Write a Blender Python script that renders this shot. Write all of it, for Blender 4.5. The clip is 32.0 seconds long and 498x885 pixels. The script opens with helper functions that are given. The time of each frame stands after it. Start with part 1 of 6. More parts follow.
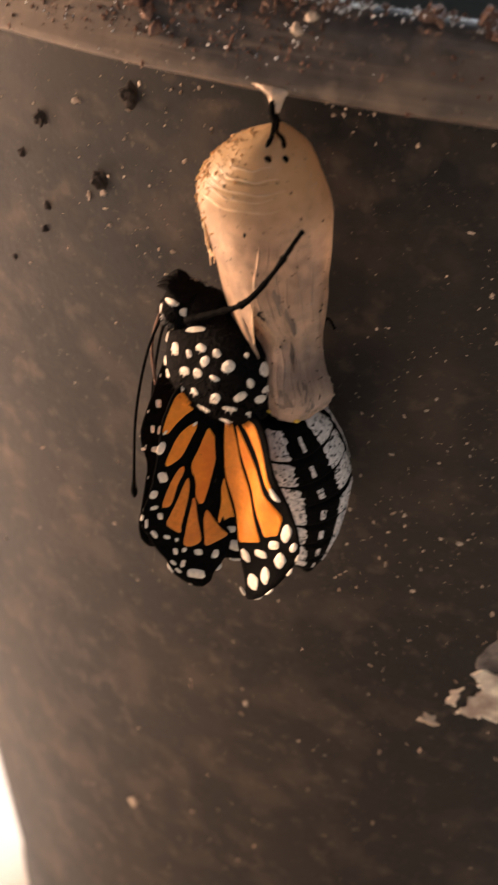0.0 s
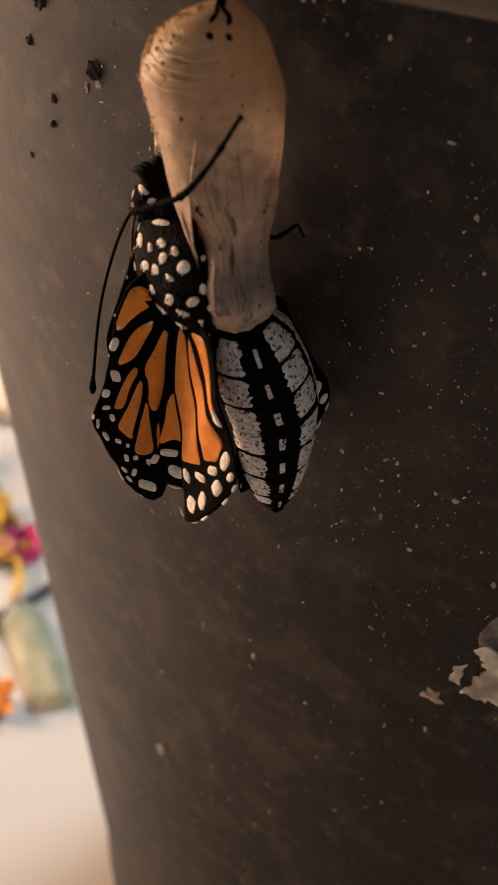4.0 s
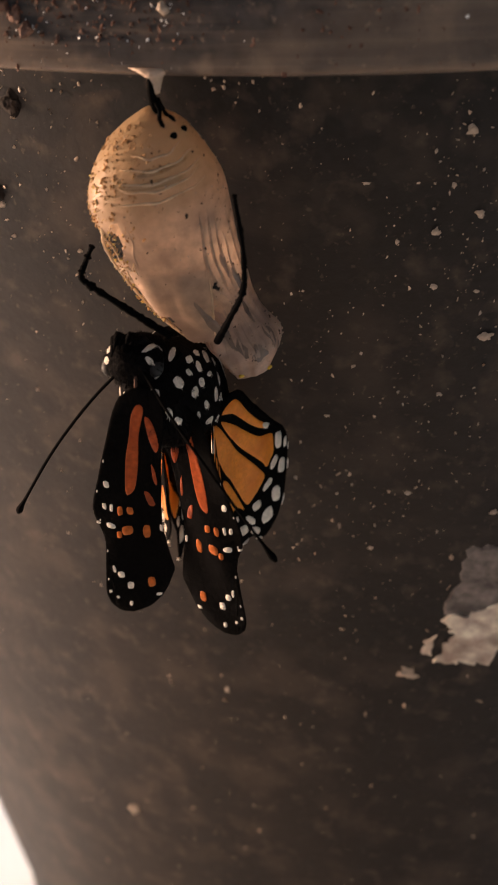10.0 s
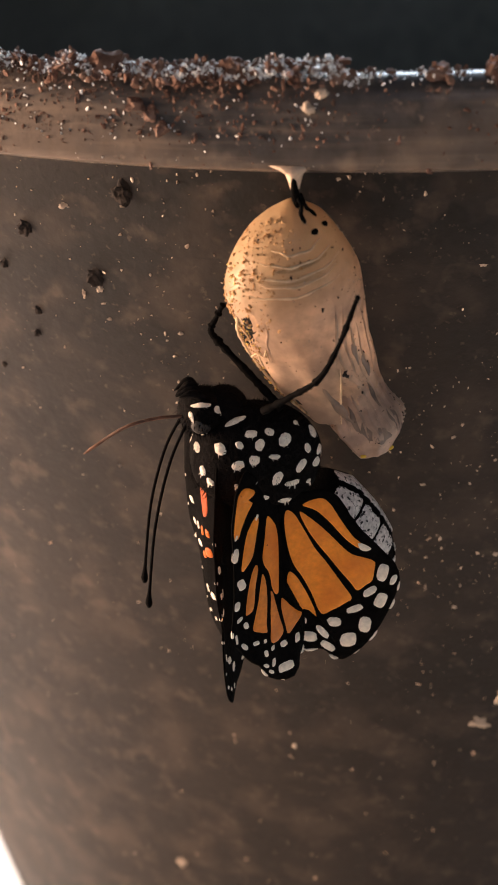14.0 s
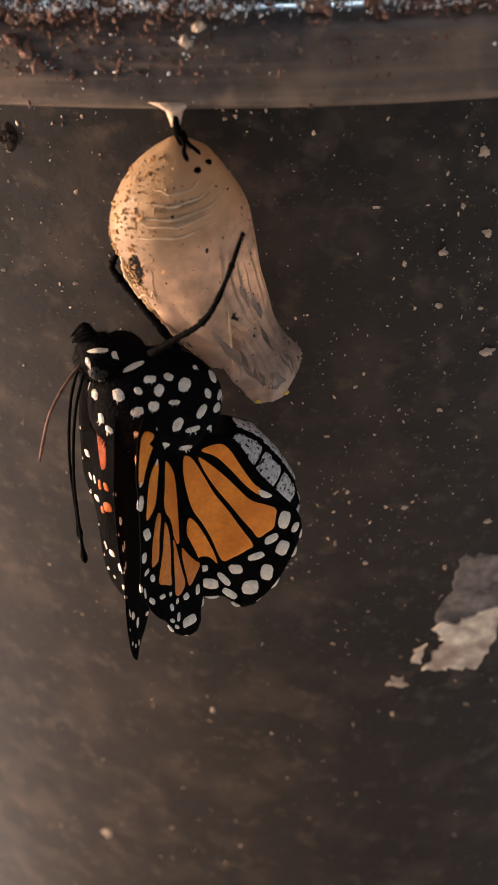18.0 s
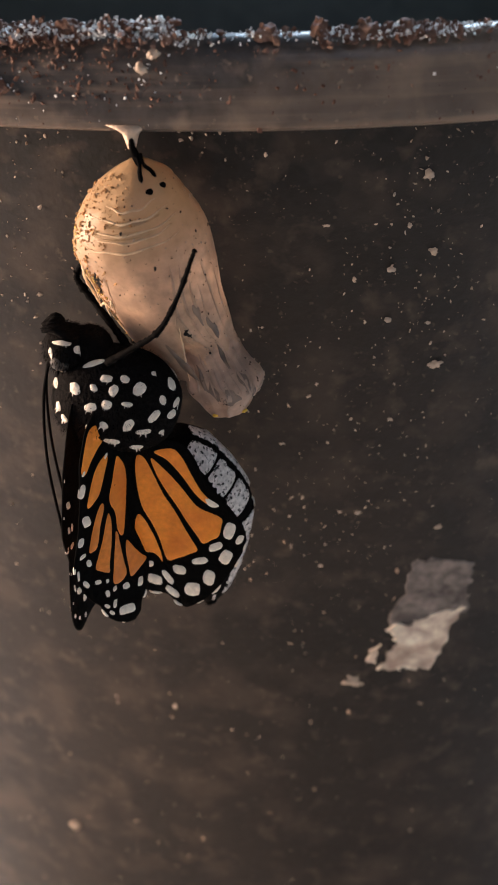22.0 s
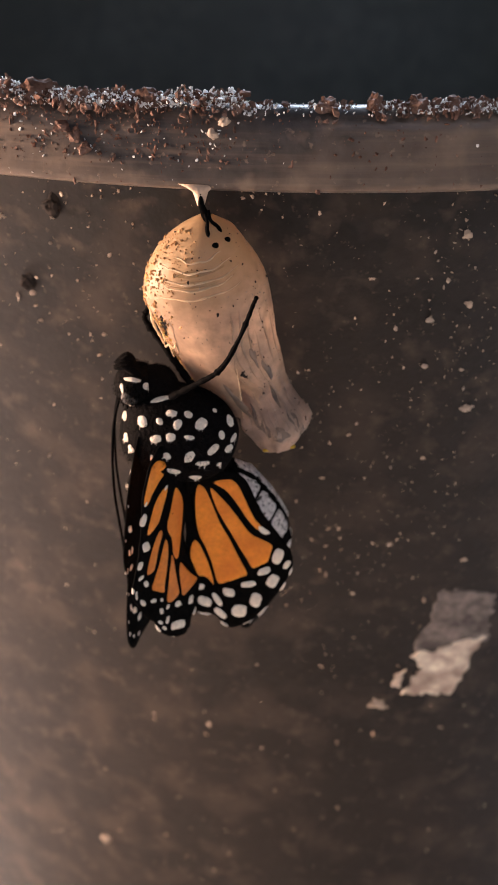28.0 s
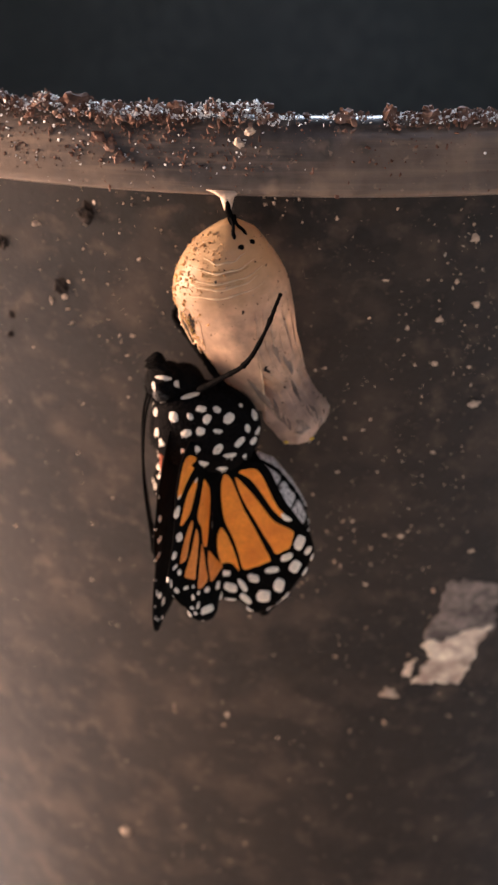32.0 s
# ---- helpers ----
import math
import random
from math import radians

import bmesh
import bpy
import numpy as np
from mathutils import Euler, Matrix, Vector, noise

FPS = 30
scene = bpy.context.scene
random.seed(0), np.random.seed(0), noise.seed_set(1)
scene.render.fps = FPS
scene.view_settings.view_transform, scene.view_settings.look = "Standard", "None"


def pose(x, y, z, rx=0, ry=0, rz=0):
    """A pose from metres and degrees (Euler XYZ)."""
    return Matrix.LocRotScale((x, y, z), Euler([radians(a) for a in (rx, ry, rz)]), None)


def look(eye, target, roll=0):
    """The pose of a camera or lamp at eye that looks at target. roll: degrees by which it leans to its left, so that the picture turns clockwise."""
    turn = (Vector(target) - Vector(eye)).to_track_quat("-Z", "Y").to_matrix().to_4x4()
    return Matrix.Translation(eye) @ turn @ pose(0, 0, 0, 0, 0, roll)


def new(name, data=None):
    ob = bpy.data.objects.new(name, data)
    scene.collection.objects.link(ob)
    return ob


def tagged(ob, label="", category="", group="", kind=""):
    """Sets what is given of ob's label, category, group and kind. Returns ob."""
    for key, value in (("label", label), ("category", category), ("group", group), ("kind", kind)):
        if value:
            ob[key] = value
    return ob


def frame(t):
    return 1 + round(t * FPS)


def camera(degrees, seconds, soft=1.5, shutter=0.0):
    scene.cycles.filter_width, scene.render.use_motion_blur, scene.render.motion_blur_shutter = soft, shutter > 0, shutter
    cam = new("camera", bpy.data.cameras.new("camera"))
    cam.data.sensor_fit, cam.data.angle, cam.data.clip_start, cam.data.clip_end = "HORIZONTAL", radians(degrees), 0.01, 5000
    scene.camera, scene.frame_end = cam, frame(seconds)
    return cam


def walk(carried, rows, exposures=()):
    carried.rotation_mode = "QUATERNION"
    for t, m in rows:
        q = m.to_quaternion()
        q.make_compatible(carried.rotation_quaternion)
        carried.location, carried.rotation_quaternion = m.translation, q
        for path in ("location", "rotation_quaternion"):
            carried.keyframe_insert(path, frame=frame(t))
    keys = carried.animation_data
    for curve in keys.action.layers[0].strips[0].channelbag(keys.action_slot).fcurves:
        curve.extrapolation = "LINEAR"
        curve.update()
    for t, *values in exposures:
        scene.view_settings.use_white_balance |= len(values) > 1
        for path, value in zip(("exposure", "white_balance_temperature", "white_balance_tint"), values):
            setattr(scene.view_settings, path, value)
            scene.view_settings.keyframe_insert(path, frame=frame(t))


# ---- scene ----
MM = 0.001
cam = camera(19.0, 32.0, soft=1.6, shutter=0.4)
cam.data.dof.use_dof = True
cam.data.dof.focus_distance = 0.114
cam.data.dof.aperture_fstop = 80.0

# seconds, place in millimetres, turn in degrees
PATH = [
    (0, 15.90, -95.38, 32.33, 58.15, -3.35, 11.65),
    (0.5, 20.41, -92.43, 27.23, 57.40, -3.20, 16.06),
    (1, 37.93, -95.72, 23.78, 58.11, -2.76, 22.10),
    (1.5, 39.17, -90.25, 26.30, 58.24, -2.76, 26.04),
    (2, 44.31, -87.95, 24.00, 58.33, -2.84, 27.05),
    (2.5, 41.86, -88.32, 26.82, 58.41, -2.93, 26.87),
    (3, 41.10, -87.84, 26.11, 58.13, -3.00, 26.26),
    (3.5, 40.27, -85.90, 25.25, 57.70, -2.96, 25.40),
    (5.5, 27.29, -81.38, 23.49, 56.25, -2.10, 16.61),
    (6, 28.30, -80.53, 23.45, 56.31, -1.27, 15.25),
    (6.5, 27.60, -78.83, 21.22, 56.36, -0.30, 14.06),
    (7, 19.59, -80.21, 24.55, 56.34, 0.60, 12.46),
    (7.5, 21.13, -82.70, 26.69, 56.50, 1.36, 11.43),
    (8, 23.13, -83.43, 28.65, 56.61, 1.93, 10.65),
    (8.5, 24.74, -83.10, 27.90, 56.91, 2.43, 9.37),
    (9, 15.61, -87.48, 27.82, 57.72, 2.65, 7.82),
    (9.5, 10.40, -89.47, 29.72, 57.91, 3.09, 5.79),
    (10, 17.18, -97.76, 30.51, 58.66, 3.57, 5.10),
    (10.5, 17.50, -97.53, 35.93, 58.72, 3.73, 4.11),
    (11, 9.85, -95.59, 38.41, 58.47, 3.39, 2.75),
    (11.5, 11.51, -94.64, 37.64, 58.38, 3.38, 1.59),
    (12, 3.01, -89.16, 35.64, 57.87, 3.29, 0.49),
    (12.5, 3.76, -88.57, 34.18, 57.63, 3.27, 0.02),
    (13, -2.57, -93.12, 39.18, 57.72, 3.07, -0.23),
    (13.5, -2.25, -95.27, 38.59, 57.84, 2.99, -0.34),
    (15.5, -1.77, -93.14, 37.04, 57.69, 2.68, -1.32),
    (16, 1.84, -92.62, 32.72, 57.55, 2.81, -1.55),
    (16.5, 3.88, -93.92, 32.88, 57.77, 3.04, -1.96),
    (17, 3.58, -96.04, 32.83, 57.82, 3.12, -1.95),
    (17.5, 2.52, -95.82, 31.94, 57.79, 3.07, -2.00),
    (18, 3.75, -95.44, 33.86, 57.57, 2.91, -1.77),
    (18.5, 2.42, -95.68, 33.21, 57.45, 2.84, -1.93),
    (19, 3.11, -96.67, 34.04, 57.51, 2.87, -1.91),
    (19.5, 3.16, -97.48, 33.47, 57.60, 2.95, -1.98),
    (20, 3.39, -96.87, 33.86, 57.50, 2.93, -2.31),
    (20.5, 2.94, -94.62, 33.89, 57.33, 2.95, -2.29),
    (21, -1.40, -94.74, 36.06, 57.24, 2.63, -2.44),
    (21.5, 1.02, -97.35, 33.60, 57.54, 2.43, -2.23),
    (22, 6.89, -99.40, 36.79, 57.59, 2.25, -1.64),
    (22.5, 7.02, -102.50, 36.89, 57.85, 2.17, -0.84),
    (23, 4.96, -100.77, 36.37, 57.91, 1.83, -0.65),
    (23.5, 4.72, -100.10, 38.70, 58.33, 1.76, -0.12),
    (24, 5.91, -104.52, 41.39, 58.69, 1.59, 0.22),
    (24.5, 4.26, -103.97, 43.61, 58.77, 1.26, -0.21),
    (25, 1.20, -103.51, 43.22, 58.91, 1.20, -0.73),
    (25.5, 10.58, -107.24, 43.81, 59.09, 1.21, -0.48),
    (26, 7.14, -106.35, 40.94, 59.16, 1.10, -0.48),
    (26.5, 2.45, -105.82, 40.33, 58.95, 0.92, -0.88),
    (28.5, 3.16, -110.59, 42.10, 59.39, 1.06, -0.75),
    (29, 1.80, -113.49, 42.15, 59.62, 1.22, -1.07),
    (29.5, 2.07, -115.71, 42.92, 59.90, 1.38, -1.19),
    (30, 1.27, -115.74, 43.23, 60.14, 1.38, -1.23),
    (30.5, 1.25, -117.60, 43.51, 60.23, 1.31, -1.33),
    (31, 1.28, -117.10, 41.33, 60.35, 1.27, -1.23),
    (31.5, 2.03, -115.72, 41.93, 60.40, 1.20, -1.03),
    (32, 0.29, -117.24, 42.43, 60.60, 1.10, -1.14),
]
walk(cam, [(t, pose(x * MM, y * MM, z * MM, rx, ry, rz)) for t, x, y, z, rx, ry, rz in PATH],
     exposures=[(0, -0.43, 7300, 14), (1, -1.06, 7450, 13), (2, -1.36, 7550, 13), (3.5, -1.42, 7450, 13), (6, -0.93, 6750, 11), (7, -0.69, 6900, 14), (8, -0.93, 6770, 12), (8.5, -1.02, 6650, 12), (9, -0.51, 6970, 14), (10, -0.81, 6720, 12), (11, -0.37, 6620, 12), (13, -0.36, 6970, 13), (16, -0.45, 6320, 10), (19, -0.45, 6270, 9), (22, -0.35, 6070, 8), (23.3, -0.25, 6220, 11), (25, -0.17, 6420, 14), (32, -0.11, 6520, 17)])

# ---- light: a warm room lamp to one side, a cool dim window high up behind the pot ----
world = bpy.data.worlds.new("room_air")
scene.world = world
world.use_nodes = True
world.node_tree.nodes["Background"].inputs[0].default_value = (0.52, 0.60, 0.86, 1)
world.node_tree.nodes["Background"].inputs[1].default_value = 0.070


def area_lamp(name, eye, target, size, watts, colour):
    data = bpy.data.lights.new(name, "AREA")
    data.shape, data.size, data.energy, data.color = "DISK", size, watts, colour
    ob = new(name, data)
    ob.matrix_world = look(eye, target)
    return ob


area_lamp("room_lamp", (-0.62, 0.06, -0.01), (0, 0, -0.06), 0.24, 17.4, (1.0, 0.68, 0.495))
area_lamp("window_light", (0.25, 1.1, 0.68), (0.02, 0.0, 0), 0.5, 42.0, (0.66, 0.82, 1.0))
# unseen soft fill, added in front to lift the wall and rim
area_lamp("front_fill_light", (0.15, -0.9, 0.75), (0, 0, -0.02), 0.5, 1.8, (0.86, 0.84, 1.0))

# ---- materials ----


def shader(name, base, rough=0.5, metal=0.0, spread=0.25, scale=300.0, bump=0.0, bump_scale=None, second=None, second_scale=60.0,
           coat=0.0, translucent=0.0, spec=0.5, stretch=0.0, upper=None):
    """Base colour varied at two scales, with relief."""
    mat = bpy.data.materials.new(name)
    mat.use_nodes = True
    nt = mat.node_tree
    bsdf = nt.nodes["Principled BSDF"]
    coord = nt.nodes.new("ShaderNodeTexCoord")
    fine = nt.nodes.new("ShaderNodeTexNoise")
    fine.inputs["Scale"].default_value, fine.inputs["Detail"].default_value = scale, 6
    nt.links.new(coord.outputs["Object"], fine.inputs["Vector"])
    ramp = nt.nodes.new("ShaderNodeValToRGB")
    dark = [c * (1 - spread) for c in base]
    light = [min(1, c * (1 + spread)) for c in base]
    ramp.color_ramp.elements[0].position, ramp.color_ramp.elements[1].position = 0.32, 0.68
    ramp.color_ramp.elements[0].color, ramp.color_ramp.elements[1].color = (*dark, 1), (*light, 1)
    nt.links.new(fine.outputs["Fac"], ramp.inputs[0])
    last = ramp.outputs[0]
    if second:
        broad = nt.nodes.new("ShaderNodeTexNoise")
        broad.inputs["Scale"].default_value, broad.inputs["Detail"].default_value = second_scale, 4
        nt.links.new(coord.outputs["Object"], broad.inputs["Vector"])
        edge = nt.nodes.new("ShaderNodeValToRGB")
        edge.color_ramp.elements[0].position, edge.color_ramp.elements[1].position = 0.42, 0.72
        nt.links.new(broad.outputs["Fac"], edge.inputs[0])
        mix = nt.nodes.new("ShaderNodeMix")
        mix.data_type = "RGBA"
        nt.links.new(edge.outputs[0], mix.inputs[0])
        nt.links.new(last, mix.inputs[6])
        mix.inputs[7].default_value = (*second, 1)
        last = mix.outputs[2]
    if upper:
        colour, low, high = upper
        height = nt.nodes.new("ShaderNodeSeparateXYZ")
        nt.links.new(coord.outputs["Object"], height.inputs[0])
        r = nt.nodes.new("ShaderNodeMapRange")
        r.inputs["From Min"].default_value, r.inputs["From Max"].default_value, r.inputs["To Max"].default_value = low, high, 0.75
        nt.links.new(height.outputs[2], r.inputs["Value"])
        mix = nt.nodes.new("ShaderNodeMix")
        mix.data_type = "RGBA"
        nt.links.new(r.outputs[0], mix.inputs[0])
        nt.links.new(last, mix.inputs[6])
        mix.inputs[7].default_value = (*colour, 1)
        last = mix.outputs[2]
    nt.links.new(last, bsdf.inputs["Base Color"])
    bsdf.inputs["Roughness"].default_value = rough
    bsdf.inputs["Metallic"].default_value = metal
    bsdf.inputs["Coat Weight"].default_value = coat
    bsdf.inputs["Specular IOR Level"].default_value = spec
    if bump:
        relief = nt.nodes.new("ShaderNodeTexNoise")
        relief.inputs["Scale"].default_value, relief.inputs["Detail"].default_value = bump_scale or scale, 5
        nt.links.new(coord.outputs["Object"], relief.inputs["Vector"])
        if stretch:
            way = nt.nodes.new("ShaderNodeMapping")
            way.inputs["Scale"].default_value = (1, 1, stretch)
            nt.links.new(coord.outputs["Object"], way.inputs["Vector"])
            nt.links.new(way.outputs[0], relief.inputs["Vector"])
        b = nt.nodes.new("ShaderNodeBump")
        b.inputs["Strength"].default_value, b.inputs["Distance"].default_value = bump, 0.0004
        nt.links.new(relief.outputs["Fac"], b.inputs["Height"])
        nt.links.new(b.outputs[0], bsdf.inputs["Normal"])
    if translucent:
        out = nt.nodes["Material Output"]
        thin = nt.nodes.new("ShaderNodeBsdfTranslucent")
        nt.links.new(last, thin.inputs[0])
        both = nt.nodes.new("ShaderNodeMixShader")
        both.inputs[0].default_value = translucent
        nt.links.new(bsdf.outputs[0], both.inputs[1])
        nt.links.new(thin.outputs[0], both.inputs[2])
        nt.links.new(both.outputs[0], out.inputs[0])
    return mat



def dusty(name, base, dust, speck, rough, streaks=0.0):
    """Dark plastic under a mottled film of dust with fine pale specks and faint streaks."""
    mat = shader(name, base, rough, spread=0.25, scale=900, bump=0.12, bump_scale=1500, second=dust, second_scale=55, spec=0.2)
    nt = mat.node_tree
    bsdf = nt.nodes["Principled BSDF"]
    before = bsdf.inputs["Base Color"].links[0].from_socket
    coord = nt.nodes["Texture Coordinate"]
    last = before
    for scale, low, high, amount in ((1600.0, 0.64, 0.72, 0.45), (420.0, 0.56, 0.74, 0.42), (170.0, 0.50, 0.70, 0.27), (16.0, 0.45, 0.75, 0.12)):
        n = nt.nodes.new("ShaderNodeTexNoise")
        n.inputs["Scale"].default_value, n.inputs["Detail"].default_value = scale, 3
        nt.links.new(coord.outputs["Object"], n.inputs["Vector"])
        r = nt.nodes.new("ShaderNodeMapRange")
        r.inputs["From Min"].default_value, r.inputs["From Max"].default_value, r.inputs["To Max"].default_value = low, high, amount
        nt.links.new(n.outputs["Fac"], r.inputs["Value"])
        mix = nt.nodes.new("ShaderNodeMix")
        mix.data_type = "RGBA"
        nt.links.new(r.outputs[0], mix.inputs[0])
        nt.links.new(last, mix.inputs[6])
        mix.inputs[7].default_value = (*speck, 1)
        last = mix.outputs[2]
    if streaks:
        flat = nt.nodes.new("ShaderNodeMapping")
        flat.inputs["Scale"].default_value = (0.05, 0.05, 1.0)
        nt.links.new(coord.outputs["Object"], flat.inputs["Vector"])
        n = nt.nodes.new("ShaderNodeTexNoise")
        n.inputs["Scale"].default_value, n.inputs["Detail"].default_value = 1300.0, 4
        nt.links.new(flat.outputs[0], n.inputs["Vector"])
        r = nt.nodes.new("ShaderNodeMapRange")
        r.inputs["From Min"].default_value, r.inputs["From Max"].default_value, r.inputs["To Max"].default_value = 0.48, 0.72, streaks
        nt.links.new(n.outputs["Fac"], r.inputs["Value"])
        mix = nt.nodes.new("ShaderNodeMix")
        mix.data_type = "RGBA"
        nt.links.new(r.outputs[0], mix.inputs[0])
        nt.links.new(last, mix.inputs[6])
        mix.inputs[7].default_value = (*speck, 1)
        last = mix.outputs[2]
    nt.links.new(last, bsdf.inputs["Base Color"])
    gloss = nt.nodes.new("ShaderNodeTexNoise")
    gloss.inputs["Scale"].default_value, gloss.inputs["Detail"].default_value = 40.0, 5
    nt.links.new(coord.outputs["Object"], gloss.inputs["Vector"])
    r = nt.nodes.new("ShaderNodeMapRange")
    r.inputs["To Min"].default_value, r.inputs["To Max"].default_value = rough, rough + 0.2
    nt.links.new(gloss.outputs["Fac"], r.inputs["Value"])
    nt.links.new(r.outputs[0], bsdf.inputs["Roughness"])
    return mat


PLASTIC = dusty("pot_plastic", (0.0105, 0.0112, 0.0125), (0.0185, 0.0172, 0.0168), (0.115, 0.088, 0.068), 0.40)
# rim colour holds brown dust plus the light it catches, hence paler than the wall
LIT_RIM_PLASTIC = dusty("lit_rim_plastic", (0.058, 0.054, 0.053), (0.20, 0.155, 0.12), (0.32, 0.24, 0.175), 0.22, 0.35)
SOIL = shader("potting_soil", (0.030, 0.020, 0.013), 0.9, spread=0.5, scale=500, bump=0.8, bump_scale=500)
CRUMB = shader("soil_crumb", (0.115, 0.054, 0.034), 0.85, spread=0.6, scale=1300, bump=0.7, second=(0.23, 0.145, 0.11), second_scale=420)
GRAIN = shader("sand_grain", (0.44, 0.35, 0.265), 0.5, spread=0.4, scale=900, bump=0.3)
GRAIN_YELLOW = shader("yellow_grit", (0.74, 0.56, 0.16), 0.6, spread=0.3, scale=900, bump=0.3)
PERLITE = shader("pale_grain", (0.82, 0.82, 0.80), 0.5, spread=0.15, scale=900, bump=0.3)
MUD = shader("dried_mud", (0.34, 0.25, 0.18), 0.85, spread=0.4, scale=900, bump=0.4)
# dried dirt; also colours the strip drawn as shade in the shell's split
DIRT_AND_GAP_SHADE = shader("dark_dirt", (0.018, 0.012, 0.009), 0.9, spread=0.5, scale=900, bump=0.5)
LABEL = shader("label_remnant", (0.86, 0.66, 0.53), 0.85, spread=0.4, scale=700, bump=0.6, bump_scale=700, second=(0.30, 0.21, 0.16), second_scale=330)
LABEL_THIN = shader("label_film", (0.175, 0.148, 0.132), 0.75, spread=0.6, scale=700, bump=0.4, second=(0.03, 0.028, 0.027), second_scale=260)
SHELL = shader("shell_skin", (0.60, 0.43, 0.30), 0.42, spread=0.25, scale=900, bump=0.9, bump_scale=330, second=(0.38, 0.27, 0.20), second_scale=210, translucent=0.36, stretch=0.3, spec=0.4, upper=((0.60, 0.415, 0.215), -0.0105, -0.0055))
SHELL_RING = shader("shell_ridge", (0.80, 0.62, 0.40), 0.45, spread=0.2, scale=800, translucent=0.25)
RUST_DIRT = shader("rust_dirt", (0.40, 0.215, 0.085), 0.8, spread=0.6, scale=1500, bump=0.4, second=(0.52, 0.34, 0.16), second_scale=900)
SHELL_CLEAR = shader("shell_film", (0.57, 0.415, 0.315), 0.38, spread=0.3, scale=900, bump=1.0, bump_scale=420, second=(0.31, 0.235, 0.20), second_scale=300, translucent=0.36, stretch=0.25, spec=0.45)
SHELL_PANE = shader("shell_pane", (0.20, 0.155, 0.13), 0.3, spread=0.35, scale=600, bump=0.5, bump_scale=400, second=(0.36, 0.27, 0.20), second_scale=420, translucent=0.36)
SHELL_WINDOW = shader("shell_window", (0.42, 0.285, 0.145), 0.35, spread=0.3, scale=700, bump=0.5, bump_scale=400, second=(0.52, 0.36, 0.19), second_scale=300, translucent=0.36)
# the pot's plastic made paler, so the colour supplies the faint light inside
LIFTED_INNER_PLASTIC = shader("lifted_inner_plastic", (0.082, 0.092, 0.088), 0.5, spread=0.2, scale=300, second=(0.066, 0.075, 0.072), second_scale=40)
SILK = shader("silk_pad", (0.58, 0.43, 0.31), 0.6, spread=0.2, scale=1500, bump=0.5)
BLACK = shader("black_scales", (0.0030, 0.0028, 0.0028), 0.75, spread=0.5, scale=2500, bump=0.2, bump_scale=3500, spec=0.02)
FUR = shader("black_fur", (0.004, 0.0035, 0.0035), 0.8, spread=0.5, scale=3000, bump=0.5, bump_scale=3000, spec=0.05)
DEEP_ORANGE = shader("deep_orange_scales", (0.46, 0.11, 0.014), 0.5, spread=0.25, scale=2600, bump=0.15, spec=0.2)
ORANGE = shader("orange_scales", (0.92, 0.30, 0.025), 0.5, spread=0.10, scale=2600, bump=0.15, bump_scale=3500, second=(0.70, 0.18, 0.015), second_scale=300, spec=0.3)
DULL_ORANGE = shader("dull_orange_scales", (0.74, 0.235, 0.028), 0.5, spread=0.12, scale=2600, bump=0.15, bump_scale=3500, second=(0.56, 0.15, 0.018), second_scale=300, spec=0.3)
STREAK = shader("bright_rust_scales", (0.40, 0.072, 0.010), 0.5, spread=0.25, scale=2600, bump=0.15, second=(0.24, 0.035, 0.006), second_scale=420, spec=0.2)
EYE = shader("eye_black", (0.004, 0.0035, 0.0035), 0.6, spread=0.2, scale=900)
RUST = shader("rust_scales", (0.34, 0.055, 0.008), 0.5, spread=0.35, scale=2600, bump=0.15, second=(0.13, 0.022, 0.006), second_scale=420, spec=0.2)
WHITE = shader("white_scales", (0.84, 0.76, 0.64), 0.6, spread=0.12, scale=2600, bump=0.3, bump_scale=3500)
GREY_BAND = shader("pale_abdomen_scales", (0.68, 0.64, 0.61), 0.6, spread=0.25, scale=2600, bump=0.3, second=(0.012, 0.012, 0.012), second_scale=3200)
sharpen = [n for n in GREY_BAND.node_tree.nodes if n.type == "VALTORGB"][1].color_ramp
sharpen.elements[0].position, sharpen.elements[1].position = 0.55, 0.62
FLOOR_TILE = shader("floor_glaze", (0.82, 0.77, 0.69), 0.35, spread=0.04, scale=30, second=(0.75, 0.70, 0.62), second_scale=9)
GROUT = shader("grout", (0.20, 0.18, 0.16), 0.9, spread=0.2, scale=200)
WALL = shader("wall_paint", (0.46, 0.46, 0.46), 0.7, spread=0.05, scale=40, second=(0.42, 0.42, 0.42), second_scale=5)
PETAL_YELLOW = shader("yellow_petal", (0.75, 0.50, 0.06), 0.6, spread=0.2, scale=120)
PETAL_PINK = shader("magenta_petal", (0.72, 0.05, 0.24), 0.6, spread=0.2, scale=120)
CORD = shader("cord_rubber", (0.10, 0.10, 0.11), 0.6, spread=0.2, scale=300)
WRAPPER = shader("wrapper_film", (0.74, 0.76, 0.62), 0.3, spread=0.15, scale=160, bump=0.4, translucent=0.4)
CARD = shader("white_card_stock", (0.84, 0.83, 0.80), 0.6, spread=0.04, scale=200)
PETAL_ORANGE = shader("orange_petal", (0.86, 0.24, 0.02), 0.55, spread=0.15, scale=300, second=(0.92, 0.38, 0.04), second_scale=160)
LEAF = shader("leaf_green", (0.10, 0.20, 0.05), 0.6, spread=0.3, scale=90)

# ---- mesh helpers ----


def mesh_object(name, bm, material, smooth=True):
    data = bpy.data.meshes.new(name)
    bmesh.ops.recalc_face_normals(bm, faces=bm.faces)
    bm.to_mesh(data)
    bm.free()
    data.materials.append(material)
    for p in data.polygons:
        p.use_smooth = smooth
    return new(name, data)


